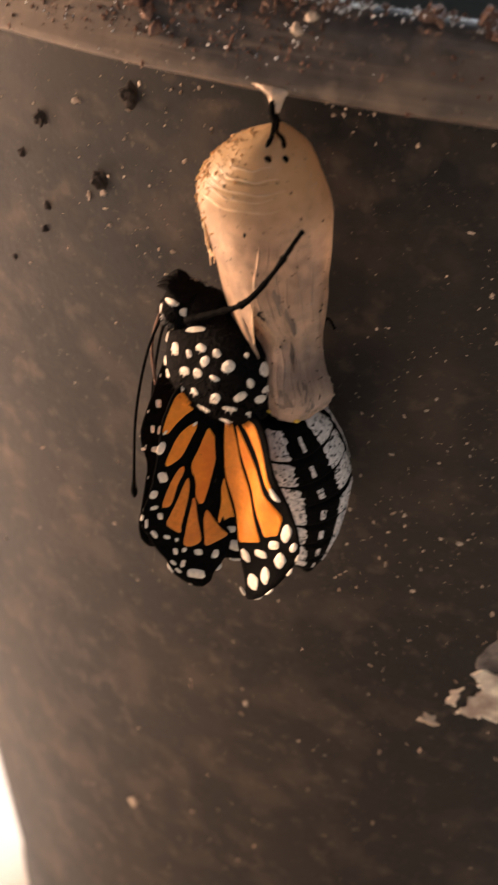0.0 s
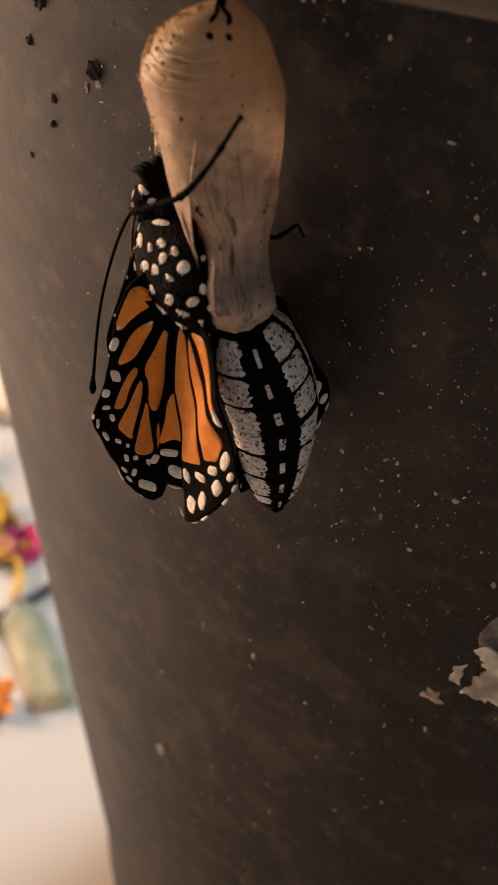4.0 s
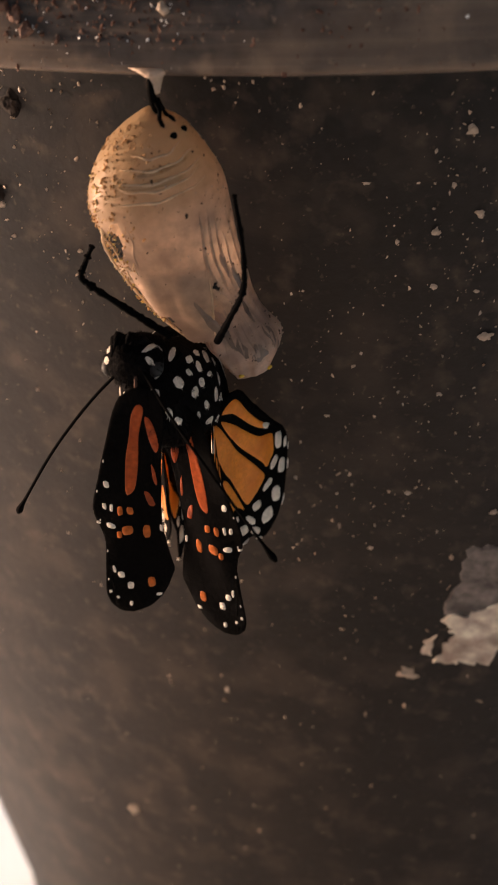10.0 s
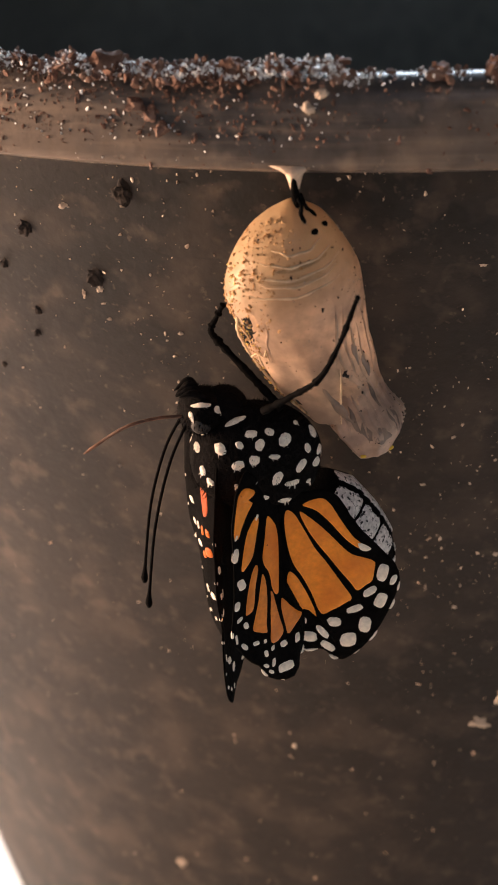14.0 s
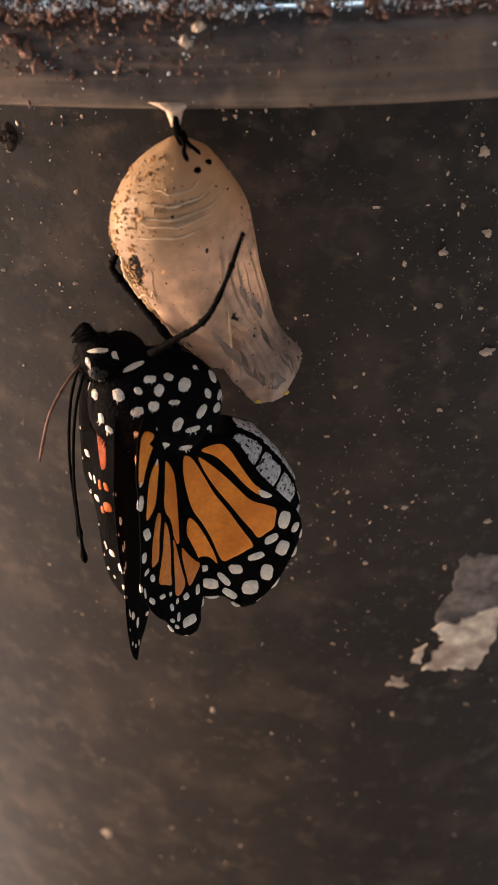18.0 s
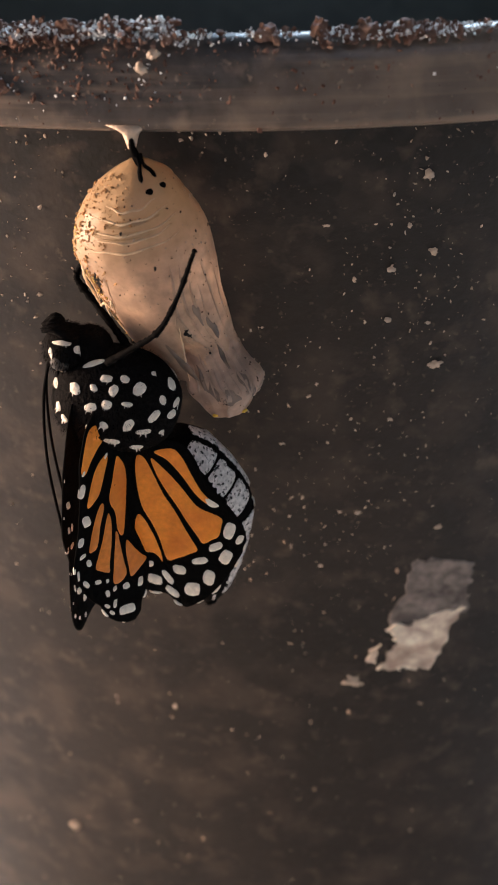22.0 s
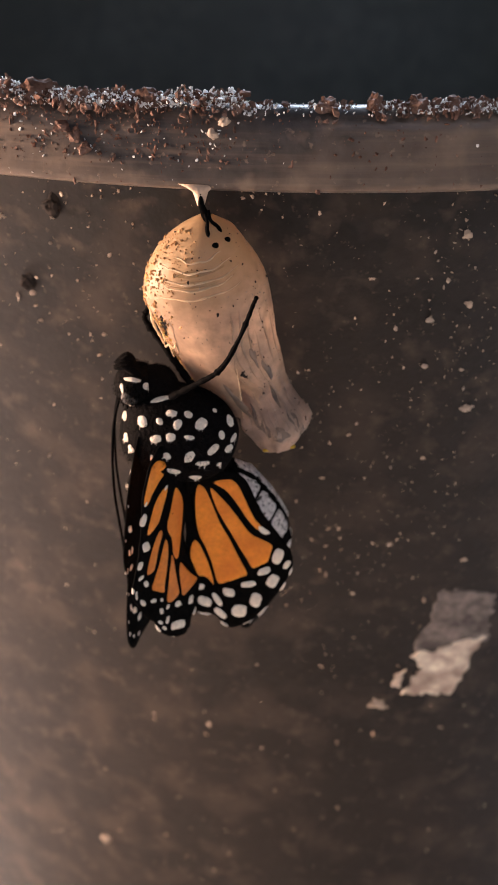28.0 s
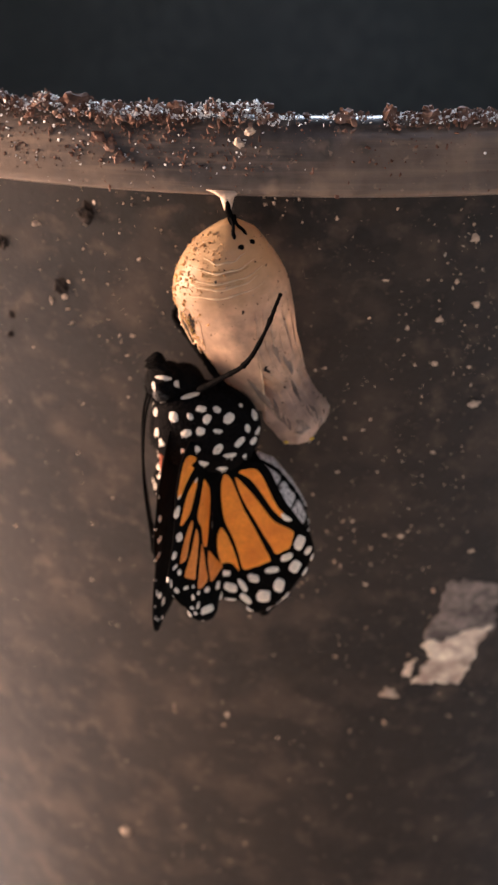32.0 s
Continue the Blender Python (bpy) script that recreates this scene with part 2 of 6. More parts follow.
def part(name, bm, material, parent, label="", smooth=True):
    ob = mesh_object(name, bm, material, smooth)
    ob.parent = parent
    if label:
        ob["label"] = label
    return ob


def loft(bm, rings, close_start=True, close_end=True):
    """Joins rings of equally many points into a skin."""
    made = [[bm.verts.new(Vector(p) * MM) for p in ring] for ring in rings]
    n = len(made[0])
    for a, b in zip(made, made[1:]):
        for i in range(n):
            bm.faces.new((a[i], a[(i + 1) % n], b[(i + 1) % n], b[i]))
    if close_start:
        bm.faces.new(made[0][::-1])
    if close_end:
        bm.faces.new(made[-1])
    return made


def lathe(bm, profile, centre, steps=160, closed=True):
    """A skin of revolution about the upright through centre; profile rows of radius and height."""
    rings = [[(centre[0] + r * math.cos(a), centre[1] + r * math.sin(a), z) for a in [2 * math.pi * i / steps for i in range(steps)]] for r, z in profile]
    return loft(bm, rings, closed, closed)


def blob(bm, centre, size, turn=None, rough=0.0, seed=0, detail=2):
    """A lumpy ellipsoid with half axes size."""
    made = bmesh.ops.create_icosphere(bm, subdivisions=detail, radius=1.0)
    for v in made["verts"]:
        d = v.co.copy()
        k = 1 + rough * noise.noise(d * 1.7 + Vector((seed * 3.1, seed * 1.7, 0)))
        p = Vector((d.x * size[0], d.y * size[1], d.z * size[2])) * k
        if turn:
            p = turn @ p
        v.co = (p + Vector(centre)) * MM
    return made["verts"]


def tube(bm, points, radii, sides=8):
    """A round bent tube along points, in millimetres."""
    rings = []
    pts = [Vector(p) for p in points]
    for i, p in enumerate(pts):
        way = (pts[min(i + 1, len(pts) - 1)] - pts[max(i - 1, 0)]).normalized()
        side = way.cross(Vector((0.31, 0.77, 0.55))).normalized()
        up = way.cross(side)
        rings.append([tuple(p + (side * math.cos(a) + up * math.sin(a)) * radii[i]) for a in [2 * math.pi * j / sides for j in range(sides)]])
    loft(bm, rings)


def curve_points(points, n=24):
    """A smooth line through points (Catmull-Rom)."""
    pts = [Vector(p) for p in points]
    pts = [pts[0] * 2 - pts[1]] + pts + [pts[-1] * 2 - pts[-2]]
    out = []
    for k in range(n + 1):
        s = k / n * (len(pts) - 3)
        i = min(int(s), len(pts) - 4)
        t = s - i
        a, b, c, d = pts[i : i + 4]
        out.append(0.5 * (2 * b + (c - a) * t + (2 * a - 5 * b + 4 * c - d) * t * t + (3 * b - a - 3 * c + d) * t ** 3))
    return out


# ---- the pot ----
AXIS = (17.7, 98.5)          # upright axis of the pot, mm
LIP, WALL_TOP, TAPER = 100.0, 93.9, 0.162


def wall_radius(z):
    step = 0.45 if z > -10.6 else 0.0
    return WALL_TOP + step + TAPER * z


def wall_spot(x, z, out=0.0):
    """The place on the pot's outer wall at x and height z, and its outward direction."""
    r = wall_radius(z)
    dx = x - AXIS[0]
    dy = -math.sqrt(max(r * r - dx * dx, 1))
    n = Vector((dx / r, dy / r, 0.0))
    return Vector((x, AXIS[1] + dy, z)) + n * out, n


pot = tagged(new("plant_pot"), "round dark grey plastic plant pot, dusty, with thick rolled rim", "plant pot")
pot.location = (AXIS[0] * MM, AXIS[1] * MM, -0.19)


def at_pot(ob):
    ob.parent = pot
    ob.matrix_parent_inverse = pose(AXIS[0] * MM, AXIS[1] * MM, -0.19).inverted()
    return ob


bm = bmesh.new()
foot = -189.5
lathe(bm, [(wall_radius(foot) - 7, foot), (wall_radius(-188) - 3, -188), (wall_radius(-184) - 0.6, -184), (wall_radius(-179) + 0.7, -179), (wall_radius(-173) + 1.0, -173), (wall_radius(-159.5) + 1.0, -159.5), (wall_radius(-157) + 0.1, -157), (wall_radius(-60), -60), (wall_radius(-10.9), -10.9), (wall_radius(-10.5), -10.3), (wall_radius(-2), -2.2),
           (wall_radius(0), -0.6), (wall_radius(0) - 0.2, 0.5), (91.5, 0.5), (wall_radius(-40) - 2.0, -40), (wall_radius(-185) - 2.0, -185), (40, -186)], AXIS, 240)
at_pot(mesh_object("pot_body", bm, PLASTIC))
# thin skin added over the body's inside to carry the lightened colour
bm = bmesh.new()
lathe(bm, [(91.4, 0.3), (wall_radius(-40) - 2.15, -40), (wall_radius(-100) - 2.15, -100), (wall_radius(-100) - 2.05, -100.1), (wall_radius(-40) - 2.05, -40), (91.45, 0.35)], AXIS, 160, False)
at_pot(mesh_object("inner_wall", bm, LIFTED_INNER_PLASTIC))["label"] = "smooth inside of the pot, coloured paler to stand for dim light in it"
bm = bmesh.new()
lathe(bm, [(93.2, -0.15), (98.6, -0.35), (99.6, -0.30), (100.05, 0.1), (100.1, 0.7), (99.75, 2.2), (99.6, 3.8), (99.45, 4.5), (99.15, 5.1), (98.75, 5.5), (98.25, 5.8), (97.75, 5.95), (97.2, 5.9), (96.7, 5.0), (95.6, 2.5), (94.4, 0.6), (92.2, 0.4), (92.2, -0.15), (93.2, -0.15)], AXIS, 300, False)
at_pot(mesh_object("pot_rim", bm, LIT_RIM_PLASTIC))["label"] = "rolled rim with crumbs of soil"
bm = bmesh.new()
lathe(bm, [(0.5, -96), (40, -95), (60, -97), (74.0, -99), (72.0, -110)], AXIS, 120)
for v in bm.verts:
    v.co.z += 0.003 * noise.noise(v.co * 60)
tagged(mesh_object("pot_soil", bm, SOIL), "dark crumbly potting soil filling the pot", "soil", kind="stuff")

# ---- crumbs and grains ----
ball = bmesh.new()
bmesh.ops.create_icosphere(ball, subdivisions=1, radius=1.0)
BALL_V = [v.co.copy() for v in ball.verts]
BALL_F = [[v.index for v in f.verts] for f in ball.faces]
ball.free()


def scatter(name, items, material, longest=1.5):
    """One mesh of many lumpy grains; items of centre, half size and flatness, in mm."""
    verts, faces = [], []
    rnd = random.Random(len(items))
    for c, s, flat in items:
        turn = Euler((rnd.uniform(0, 6), rnd.uniform(0, 6), rnd.uniform(0, 6))).to_matrix()
        stretch = Vector((rnd.uniform(0.7, longest), rnd.uniform(0.6, 1.1), flat))
        start = len(verts)
        for v in BALL_V:
            k = 1 + rnd.uniform(-0.5, 0.5)
            p = turn @ Vector((v.x * stretch.x, v.y * stretch.y, v.z * stretch.z)) * (s * k)
            verts.append((p + Vector(c)) * MM)
        faces += [[i + start for i in f] for f in BALL_F]
    data = bpy.data.meshes.new(name)
    data.from_pydata(verts, [], faces)
    data.materials.append(material)
    return new(name, data)


def rim_top(x, inward):
    """A place on top of the rim at x, so far inward from the lip."""
    r = LIP - inward
    dx = x - AXIS[0]
    z = 6.0 - max(0.0, 1.5 - inward) ** 2 * 0.35 - max(0.0, inward - 2.4) * 0.5
    return Vector((x, AXIS[1] - math.sqrt(r * r - dx * dx), z))


def rim_face(x, z):
    r = 100.0 - 0.11 * z if z > 0.6 else 100.0
    dx = x - AXIS[0]
    return Vector((x, AXIS[1] - math.sqrt(r * r - dx * dx), z))


def litter(x):
    """How thickly soil lies on the rim at x."""
    k = 0.10 + 0.9 * max(0, noise.noise(Vector((x * 0.16, 3.1, 0)))) * 2
    return k + (0.9 if x < 4 else 0.0) + (0.7 if 13 < x < 22 else 0.0)


rnd = random.Random(11)
brown, pale, face_brown, face_pale = [], [], [], []
def heap(x):
    """How high the spilt soil is heaped on the rim at x, in mm."""
    rough = 0.5 + 0.9 * noise.noise(Vector((x * 0.45, 7.7, 0))) + 0.5 * noise.noise(Vector((x * 1.3, 2.2, 0)))
    if x < 3.5:
        return 0.35 + max(0.0, 0.8 * rough)
    return max(0.0, 0.5 * rough) if 12.5 < x < 24 or 8.6 < x < 10.4 else max(0.0, 0.12 * rough)


while len(brown) < 3000:
    x = rnd.uniform(-42, 50)
    if rnd.random() * 2 < litter(x):
        s = 0.06 + 0.26 * rnd.random() ** 2
        p = rim_top(x, rnd.uniform(0.2, 2.9))
        brown.append((p + Vector((0, 0, s * 0.4 + rnd.random() * heap(x))), s, rnd.uniform(0.35, 0.9)))
while len(pale) < 5200:
    x = rnd.uniform(-42, 50)
    if rnd.random() * 1.7 < litter(x):
        s = 0.05 + 0.11 * rnd.random() ** 1.3
        pale.append((rim_top(x, rnd.uniform(0.5, 2.9)) + Vector((0, 0, s * 0.5 + rnd.random() ** 0.7 * heap(x))), s, rnd.uniform(0.35, 0.8)))
while len(face_brown) < 1300:
    x = rnd.uniform(-34, 40)
    z = 5.6 * rnd.random() ** (0.8 if x < 5 else 1.3)
    if rnd.random() < (0.9 if x < 3 else 0.22):
        s = 0.05 + 0.17 * rnd.random() ** 3
        face_brown.append((rim_face(x, z), s, rnd.uniform(0.4, 0.8)))
while len(face_pale) < 190:
    x = rnd.uniform(-34, 40)
    z = rnd.uniform(0.2, 5.6)
    if rnd.random() < (0.8 if x < 5 else 0.15):
        face_pale.append((rim_face(x, z), rnd.uniform(0.05, 0.15), rnd.uniform(0.4, 0.8)))
tagged(scatter("rim_soil_crumbs", brown + face_brown, CRUMB, 1.9), "brown crumbs of soil lying on the pot rim", "soil crumbs", kind="stuff")
tagged(scatter("rim_pale_grains", pale + face_pale, PERLITE), "glinting pale mineral grains on the pot rim", "grains", kind="stuff")


def lump(name, centre, size, material, label, category, group, seed, rough=0.5):
    """A thing of crumbly soil or stone, set by its base."""
    bm = bmesh.new()
    blob(bm, (0, 0, 0), size, None, rough, seed, 3)
    for v in bm.verts:
        v.co *= 1 + rough * 0.7 * noise.noise(v.co * 2600 + Vector((seed, 0, 0)))
    ob = mesh_object(name, bm, material, False)
    ob.location = Vector(centre) * MM
    return tagged(ob, label, category, group)


for k, (x, w, h) in enumerate(((-12.4, 2.1, 1.3), (-9.4, 1.2, 0.7), (-3.9, 1.7, 1.0), (9.7, 1.3, 0.8), (13.4, 0.9, 1.1), (16.4, 1.3, 1.0), (19.2, 1.0, 0.7))):
    lump("soil_clump", rim_top(x, 1.6) + Vector((0, 0, h * 0.25)), (w * 0.62, 0.7, h * 0.75), CRUMB, "brown clump of potting soil resting on the rim", "soil clump", "soil clumps on the rim", k + 3)
for k, (x, z, s) in enumerate(((2.0, 5.2, 0.38), (1.1, 4.2, 0.36), (-9.6, 3.6, 0.5), (-8.9, 2.6, 0.45), (-10.6, 4.2, 0.5))):
    lump("soil_pebble", rim_face(x, z) + Vector((0, -s * 0.4, 0)), (s * 1.1, s * 0.7, s), GRAIN if k < 2 else CRUMB, "small tan pebble stuck to the rim face", "pebble", "pebbles on the rim", k + 20, 0.55)

# grains dried onto the wall: x, height, half size
WALL_GRAINS = [(-17.1, -15.1, 0.33), (-15.7, -14.5, 0.36), (-17.6, -6.7, 0.33), (-11.4, -12.6, 0.2), (-15.2, -17.5, 0.2), (-12.9, -6.3, 0.2), (-19.6, -21.2, 0.18), (-10.6, -19.0, 0.16), (-9.4, -18.1, 0.2), (-10.0, -23.2, 0.2), (21.7, -6.5, 0.42), (19.2, -15.1, 0.34), (16.2, -15.9, 0.3), (19.0, -20.0, 0.34), (14.1, -10.7, 0.3), (13.2, -26.4, 0.22), (19.5, -30.6, 0.24), (16.9, -41.5, 0.28), (11.9, -39.4, 0.26), (13.5, -48.2, 0.32), (16.7, -65.0, 0.75), (-1.7, -70.1, 0.55), (-15.4, -96.7, 0.8), (10.2, -33.0, 0.2), (9.5, -4.3, 0.24), (24.4, -44.0, 0.4), (23.2, -24.9, 0.45), (20.5, -11.2, 0.36), (22.5, -13.7, 0.4), (22.3, -20.6, 0.22), (6.2, -2.5, 0.2), (3.3, -3.1, 0.2)]
for k, (x, z, s) in enumerate(WALL_GRAINS):
    p, n = wall_spot(x, z, s * 0.25)
    s *= 0.55
    lump("dried_speck", p, (s * (0.8 + 0.5 * (k % 3)), s * 0.4, s * (1.3 - 0.3 * (k % 2))), GRAIN, "pale tan speck of dried soil stuck to the pot wall", "speck", "specks on the pot wall", k + 40, 0.8)
DARK_SPOTS = [(-12.7, -5.0, 1.0), (-15.9, -13.4, 0.9), (-21.1, -9.3, 0.7), (-21.4, -17.7, 0.4), (-21.8, -20.1, 0.4), (-23.7, -13.4, 0.45), (-25.6, -24.5, 0.3), (-20.0, -1.2, 0.7)]
for k, (x, z, s) in enumerate(DARK_SPOTS):
    p, n = wall_spot(x, z, s * 0.2)
    lump("dirt_smudge", p, (s * 0.75, s * 0.25, s * 0.9), DIRT_AND_GAP_SHADE, "dark smear of dirt dried on the pot wall", "dirt", "dirt on the pot wall", k + 90, 0.6)
tiny, broad = [], []
for cx, cz, spread_x, spread_z, count in ((20.5, -12, 3.5, 6, 80), (22, -21, 2.5, 4, 45), (13, -27, 5, 8, 30), (12, -40, 4, 6, 40), (19, -33, 5, 6, 30), (-11, -18, 2.0, 5, 34), (-17, -9, 4, 5, 30), (5, -3, 3, 1, 14)):
    for k in range(count):
        s = 0.05 + 0.16 * rnd.random() ** 3
        tiny.append((wall_spot(rnd.gauss(cx, spread_x), min(-1.5, rnd.gauss(cz, spread_z)), s * 0.2)[0], s, 0.45))
for k in range(1250):
    x, z = rnd.uniform(-32, 46), -2 - 112 * rnd.random() ** 1.9
    s = 0.035 + 0.13 * rnd.random() ** 4
    if noise.noise(Vector((x * 0.12, z * 0.08, 0.7))) > 0.12 or rnd.random() < 0.15:
        tiny.append((wall_spot(x, z, s * 0.3)[0], s, 0.5))
for k in range(640):
    x, z = rnd.gauss(4, 18), rnd.uniform(-128, -34)
    s = 0.08 + 0.36 * rnd.random() ** 3
    if noise.noise(Vector((x * 0.09, z * 0.06, 4.7))) > -0.05:
        broad.append((wall_spot(max(-40, min(46, x)), z, -0.45 * s)[0], s, 0.4))
for k in range(560):
    x, z = rnd.uniform(6, 34), -1.5 - 56 * rnd.random()
    s = 0.03 + 0.12 * rnd.random() ** 4
    if noise.noise(Vector((x * 0.22, z * 0.16, 9.2))) > 0.12 or rnd.random() < 0.12:
        tiny.append((wall_spot(x, z, s * 0.3)[0], s, 0.5))
tagged(scatter("wall_grains", tiny, GRAIN), "fine pale grit dried onto the pot wall", "grit", kind="stuff")
tagged(scatter("wall_mud_specks", broad, MUD), "brown mud flecks dried onto the pot wall", "mud flecks", kind="stuff")


# ---- torn label remnant on the wall ----
def label_sheet(name, corners, material, thick, ragged, seed, parent=None):
    """A thin ragged sheet that follows the wall; corners in x and height."""
    bm = bmesh.new()
    outline = []
    for (x0, z0), (x1, z1) in zip(corners, corners[1:] + corners[:1]):
        for k in range(12):
            t = k / 12
            x, z = x0 + (x1 - x0) * t, z0 + (z1 - z0) * t
            w = noise.noise(Vector((x * 1.3, z * 1.3, seed)))
            v = noise.noise(Vector((x * 1.3, z * 1.3, seed + 9)))
            outline.append((x + w * ragged, z + v * ragged))
    cx, cz = sum(p[0] for p in outline) / len(outline), sum(p[1] for p in outline) / len(outline)
    rings = []
    for k in (1.0, 0.96, 0.7, 0.4, 0.1):
        out = 0.02 if k == 1.0 else thick
        rings.append([tuple(wall_spot(cx + (x - cx) * k, cz + (z - cz) * k, out + 0.004 * noise.noise(Vector((x, z, k * 3))) * (k < 1))[0]) for x, z in outline])
    loft(bm, rings, False, True)
    ob = mesh_object(name, bm, material, False)
    if parent:
        ob.parent = parent
    return ob


sticker = tagged(new("torn_label"), "torn pale paper label remnant stuck to the pot wall", "label")
label_sheet("paper_film", [(22.4, -47.9), (28.2, -49.0), (27.9, -56.2), (20.1, -57.0)], LABEL_THIN, 0.10, 0.7, 2.0, sticker)
label_sheet("paper_layer", [(20.1, -57.4), (23.0, -56.4), (27.8, -54.8), (24.7, -64.0), (19.0, -63.5), (20.4, -60.9), (21.2, -59.2)], LABEL, 0.22, 0.9, 5.0, sticker)
label_sheet("paper_scrap", [(18.3, -60.6), (19.3, -59.6), (19.0, -62.6), (18.2, -62.0)], LABEL, 0.2, 0.5, 7.0, sticker)

# ---- the empty chrysalis ----
chrysalis = tagged(new("empty_chrysalis"), "empty split chrysalis shell, papery translucent tan, hanging from the rim", "chrysalis")
# height, middle across and in depth, half width, half depth, how far the section leans back at one side
SHELL_FORM = [(-2.75, -0.05, 0.0, 0.5, 0.5, 0), (-3.2, -0.2, 0.0, 1.35, 1.3, 0), (-4.2, -0.5, 0.0, 2.8, 2.6, 0), (-5.9, -0.85, 0.0, 4.05, 3.6, 0), (-7.8, -0.85, 0.1, 4.85, 4.0, 0), (-9.3, -0.7, 0.15, 5.0, 4.0, 0.05),
              (-11.3, -0.4, 0.2, 4.75, 3.8, 0.15), (-13.9, -0.1, 0.3, 4.4, 3.7, 0.3), (-16.8, 0.45, 0.2, 3.85, 3.1, 0.35), (-18.5, 0.95, 0.0, 3.45, 2.7, 0.35), (-19.8, 1.6, -0.3, 3.2, 2.4, 0.3), (-20.6, 2.2, -0.6, 3.2, 2.3, 0.2)]
TAIL_FORM = [(-17.9, 1.95, -0.2, 2.65, 2.1, 0.1), (-19.3, 2.35, -0.5, 2.5, 2.0, 0.05), (-20.5, 2.65, -0.75, 2.65, 2.1, 0.05), (-21.7, 2.95, -1.0, 2.95, 2.1, 0), (-22.8, 3.15, -1.15, 2.55, 1.9, 0), (-23.7, 3.0, -1.25, 1.95, 1.5, 0), (-24.4, 2.95, -1.25, 1.5, 1.25, 0)]


def form_rows(rows, steps):
    """Rows made smooth and dense."""
    one = curve_points([Vector(r[0:3]) for r in rows], steps)
    two = curve_points([Vector(r[3:6]) for r in rows], steps)
    return [(*a, *b) for a, b in zip(one, two)]


# the flap follows the straight flank, the skin itself narrows to the tail behind it
FLAP_ROWS = form_rows(SHELL_FORM, 90)
SHELL_ROWS = form_rows(SHELL_FORM[:8] + [(-15.4, 0.35, 0.25, 4.12, 3.4, 0.3), (-16.8, 1.08, 0.05, 3.45, 2.7, 0.2)] + TAIL_FORM, 130)


def shell_place(rows, az, z, out=0.0):
    """A place on the shell at azimuth az in degrees from the front, to the right."""
    k = float(np.interp(-z, [-r[0] for r in rows], range(len(rows))))
    i = min(int(k), len(rows) - 2)
    xc, yc, rx, ry, lean = (rows[i][c] + (rows[i + 1][c] - rows[i][c]) * (k - i) for c in range(1, 6))
    a = radians(az)
    low = max(0.0, min(1.0, (-9 - z) / 8))
    crumple = 1 + low * (0.030 * math.sin(5 * a + 0.25 * z) + 0.018 * math.sin(11 * a - 0.4 * z)) + 0.020 * noise.noise(Vector((2.2 * math.cos(a), 2.2 * math.sin(a), z * 0.3)))
    facet = max(0.0, min(1.0, (-17.0 - z) / 2.5))
    if rows is SHELL_ROWS and facet:
        q = (a + 0.2) % (2 * math.pi / 7) - math.pi / 7
        crumple *= 1 + facet * (math.cos(math.pi / 7) / math.cos(q) * 1.05 - 1)
    x, y = rx * crumple * math.sin(a), -ry * crumple * math.cos(a)
    ridge = -0.05 * max(0.0, math.sin((z + 3.9) * 2 * math.pi / 1.05)) ** 2 if -8.0 < z < -4.0 else 0.0
    n = Vector((math.sin(a) * ry, -math.cos(a) * rx, 0)).normalized()
    return Vector((xc + x, 1.3 + yc + y - lean * min(0.0, x) * 0.9, z)) + n * (out + ridge)


def shell_skin(rows, torn, out=0.0, n=96):
    bm = bmesh.new()
    loft(bm, [[tuple(shell_place(rows, 360 * i / n, r[0], out * max(0.0, min(1.0, (-13.7 - r[0]) / 3)))) for i in range(n)] for r in rows], rows is SHELL_ROWS, rows is SHELL_ROWS)
    bmesh.ops.delete(bm, geom=[f for f in bm.faces if torn(f.calc_center_median() / MM)], context="FACES")
    for v in bm.verts:
        v.co += Vector((0, 0, 1)) * MM * 0.05 * noise.noise(v.co * 900)
    return bm


def film_edge(c):
    """Where the tan skin gives way to the glassy end."""
    return -18.6 + 1.6 * noise.noise(Vector((c.x * 0.9, c.y * 0.9, 3.0))) + 0.5 * noise.noise(c * 2.2)


def open_flank(c):
    """The torn hole in one flank, and all of the glassy end."""
    q = c - Vector((-4.95, 0.8, -11.1))
    sight = Vector((0.216, 0.857, -0.468)).normalized()
    up = (Vector((0.1, 0, 1)) - sight * Vector((0.1, 0, 1)).dot(sight)).normalized()
    hole = math.hypot(q.dot(sight.cross(up)) / 0.6, q.dot(up) / 1.2) < 1 + 0.25 * noise.noise(c * 1.3)
    return hole or c.z < film_edge(c)


FLAP_SIDE = 0.3                # how far across the free flap reaches, mm


def beyond_flap(c):
    """All but the blunt flap that hangs free in front of the tail."""
    return c.z > -14.0 or c.z < -20.5 + 0.15 * noise.noise(c * 3.0) or c.x > FLAP_SIDE + 0.12 * noise.noise(c * 0.9) or c.y > 1.6 or (c.y > 0.7 and c.z < -18)


shell = part("shell", shell_skin(SHELL_ROWS, open_flank), SHELL, chrysalis)
flap = part("front_flap", shell_skin(FLAP_ROWS, beyond_flap, 0.14), SHELL, chrysalis, "blunt free flap of the split shell")
tail_end = part("shell_end", shell_skin(SHELL_ROWS, lambda c: c.z >= film_edge(c)), SHELL_CLEAR, chrysalis, "wrinkled glassy lower end of the shell")

# black stalk, two dots and two bars at its root
bm = bmesh.new()
tube(bm, curve_points([(0, 0, -0.2), (-0.12, 0, -1.2), (0.0, 0.3, -2.0), (0.1, 0.5, -3.0)], 14), [0.28, 0.2, 0.2, 0.22, 0.24, 0.26, 0.28, 0.28, 0.3, 0.3, 0.32, 0.3, 0.25, 0.2, 0.1])
part("cremaster", bm, BLACK, chrysalis, "thin black stalk")
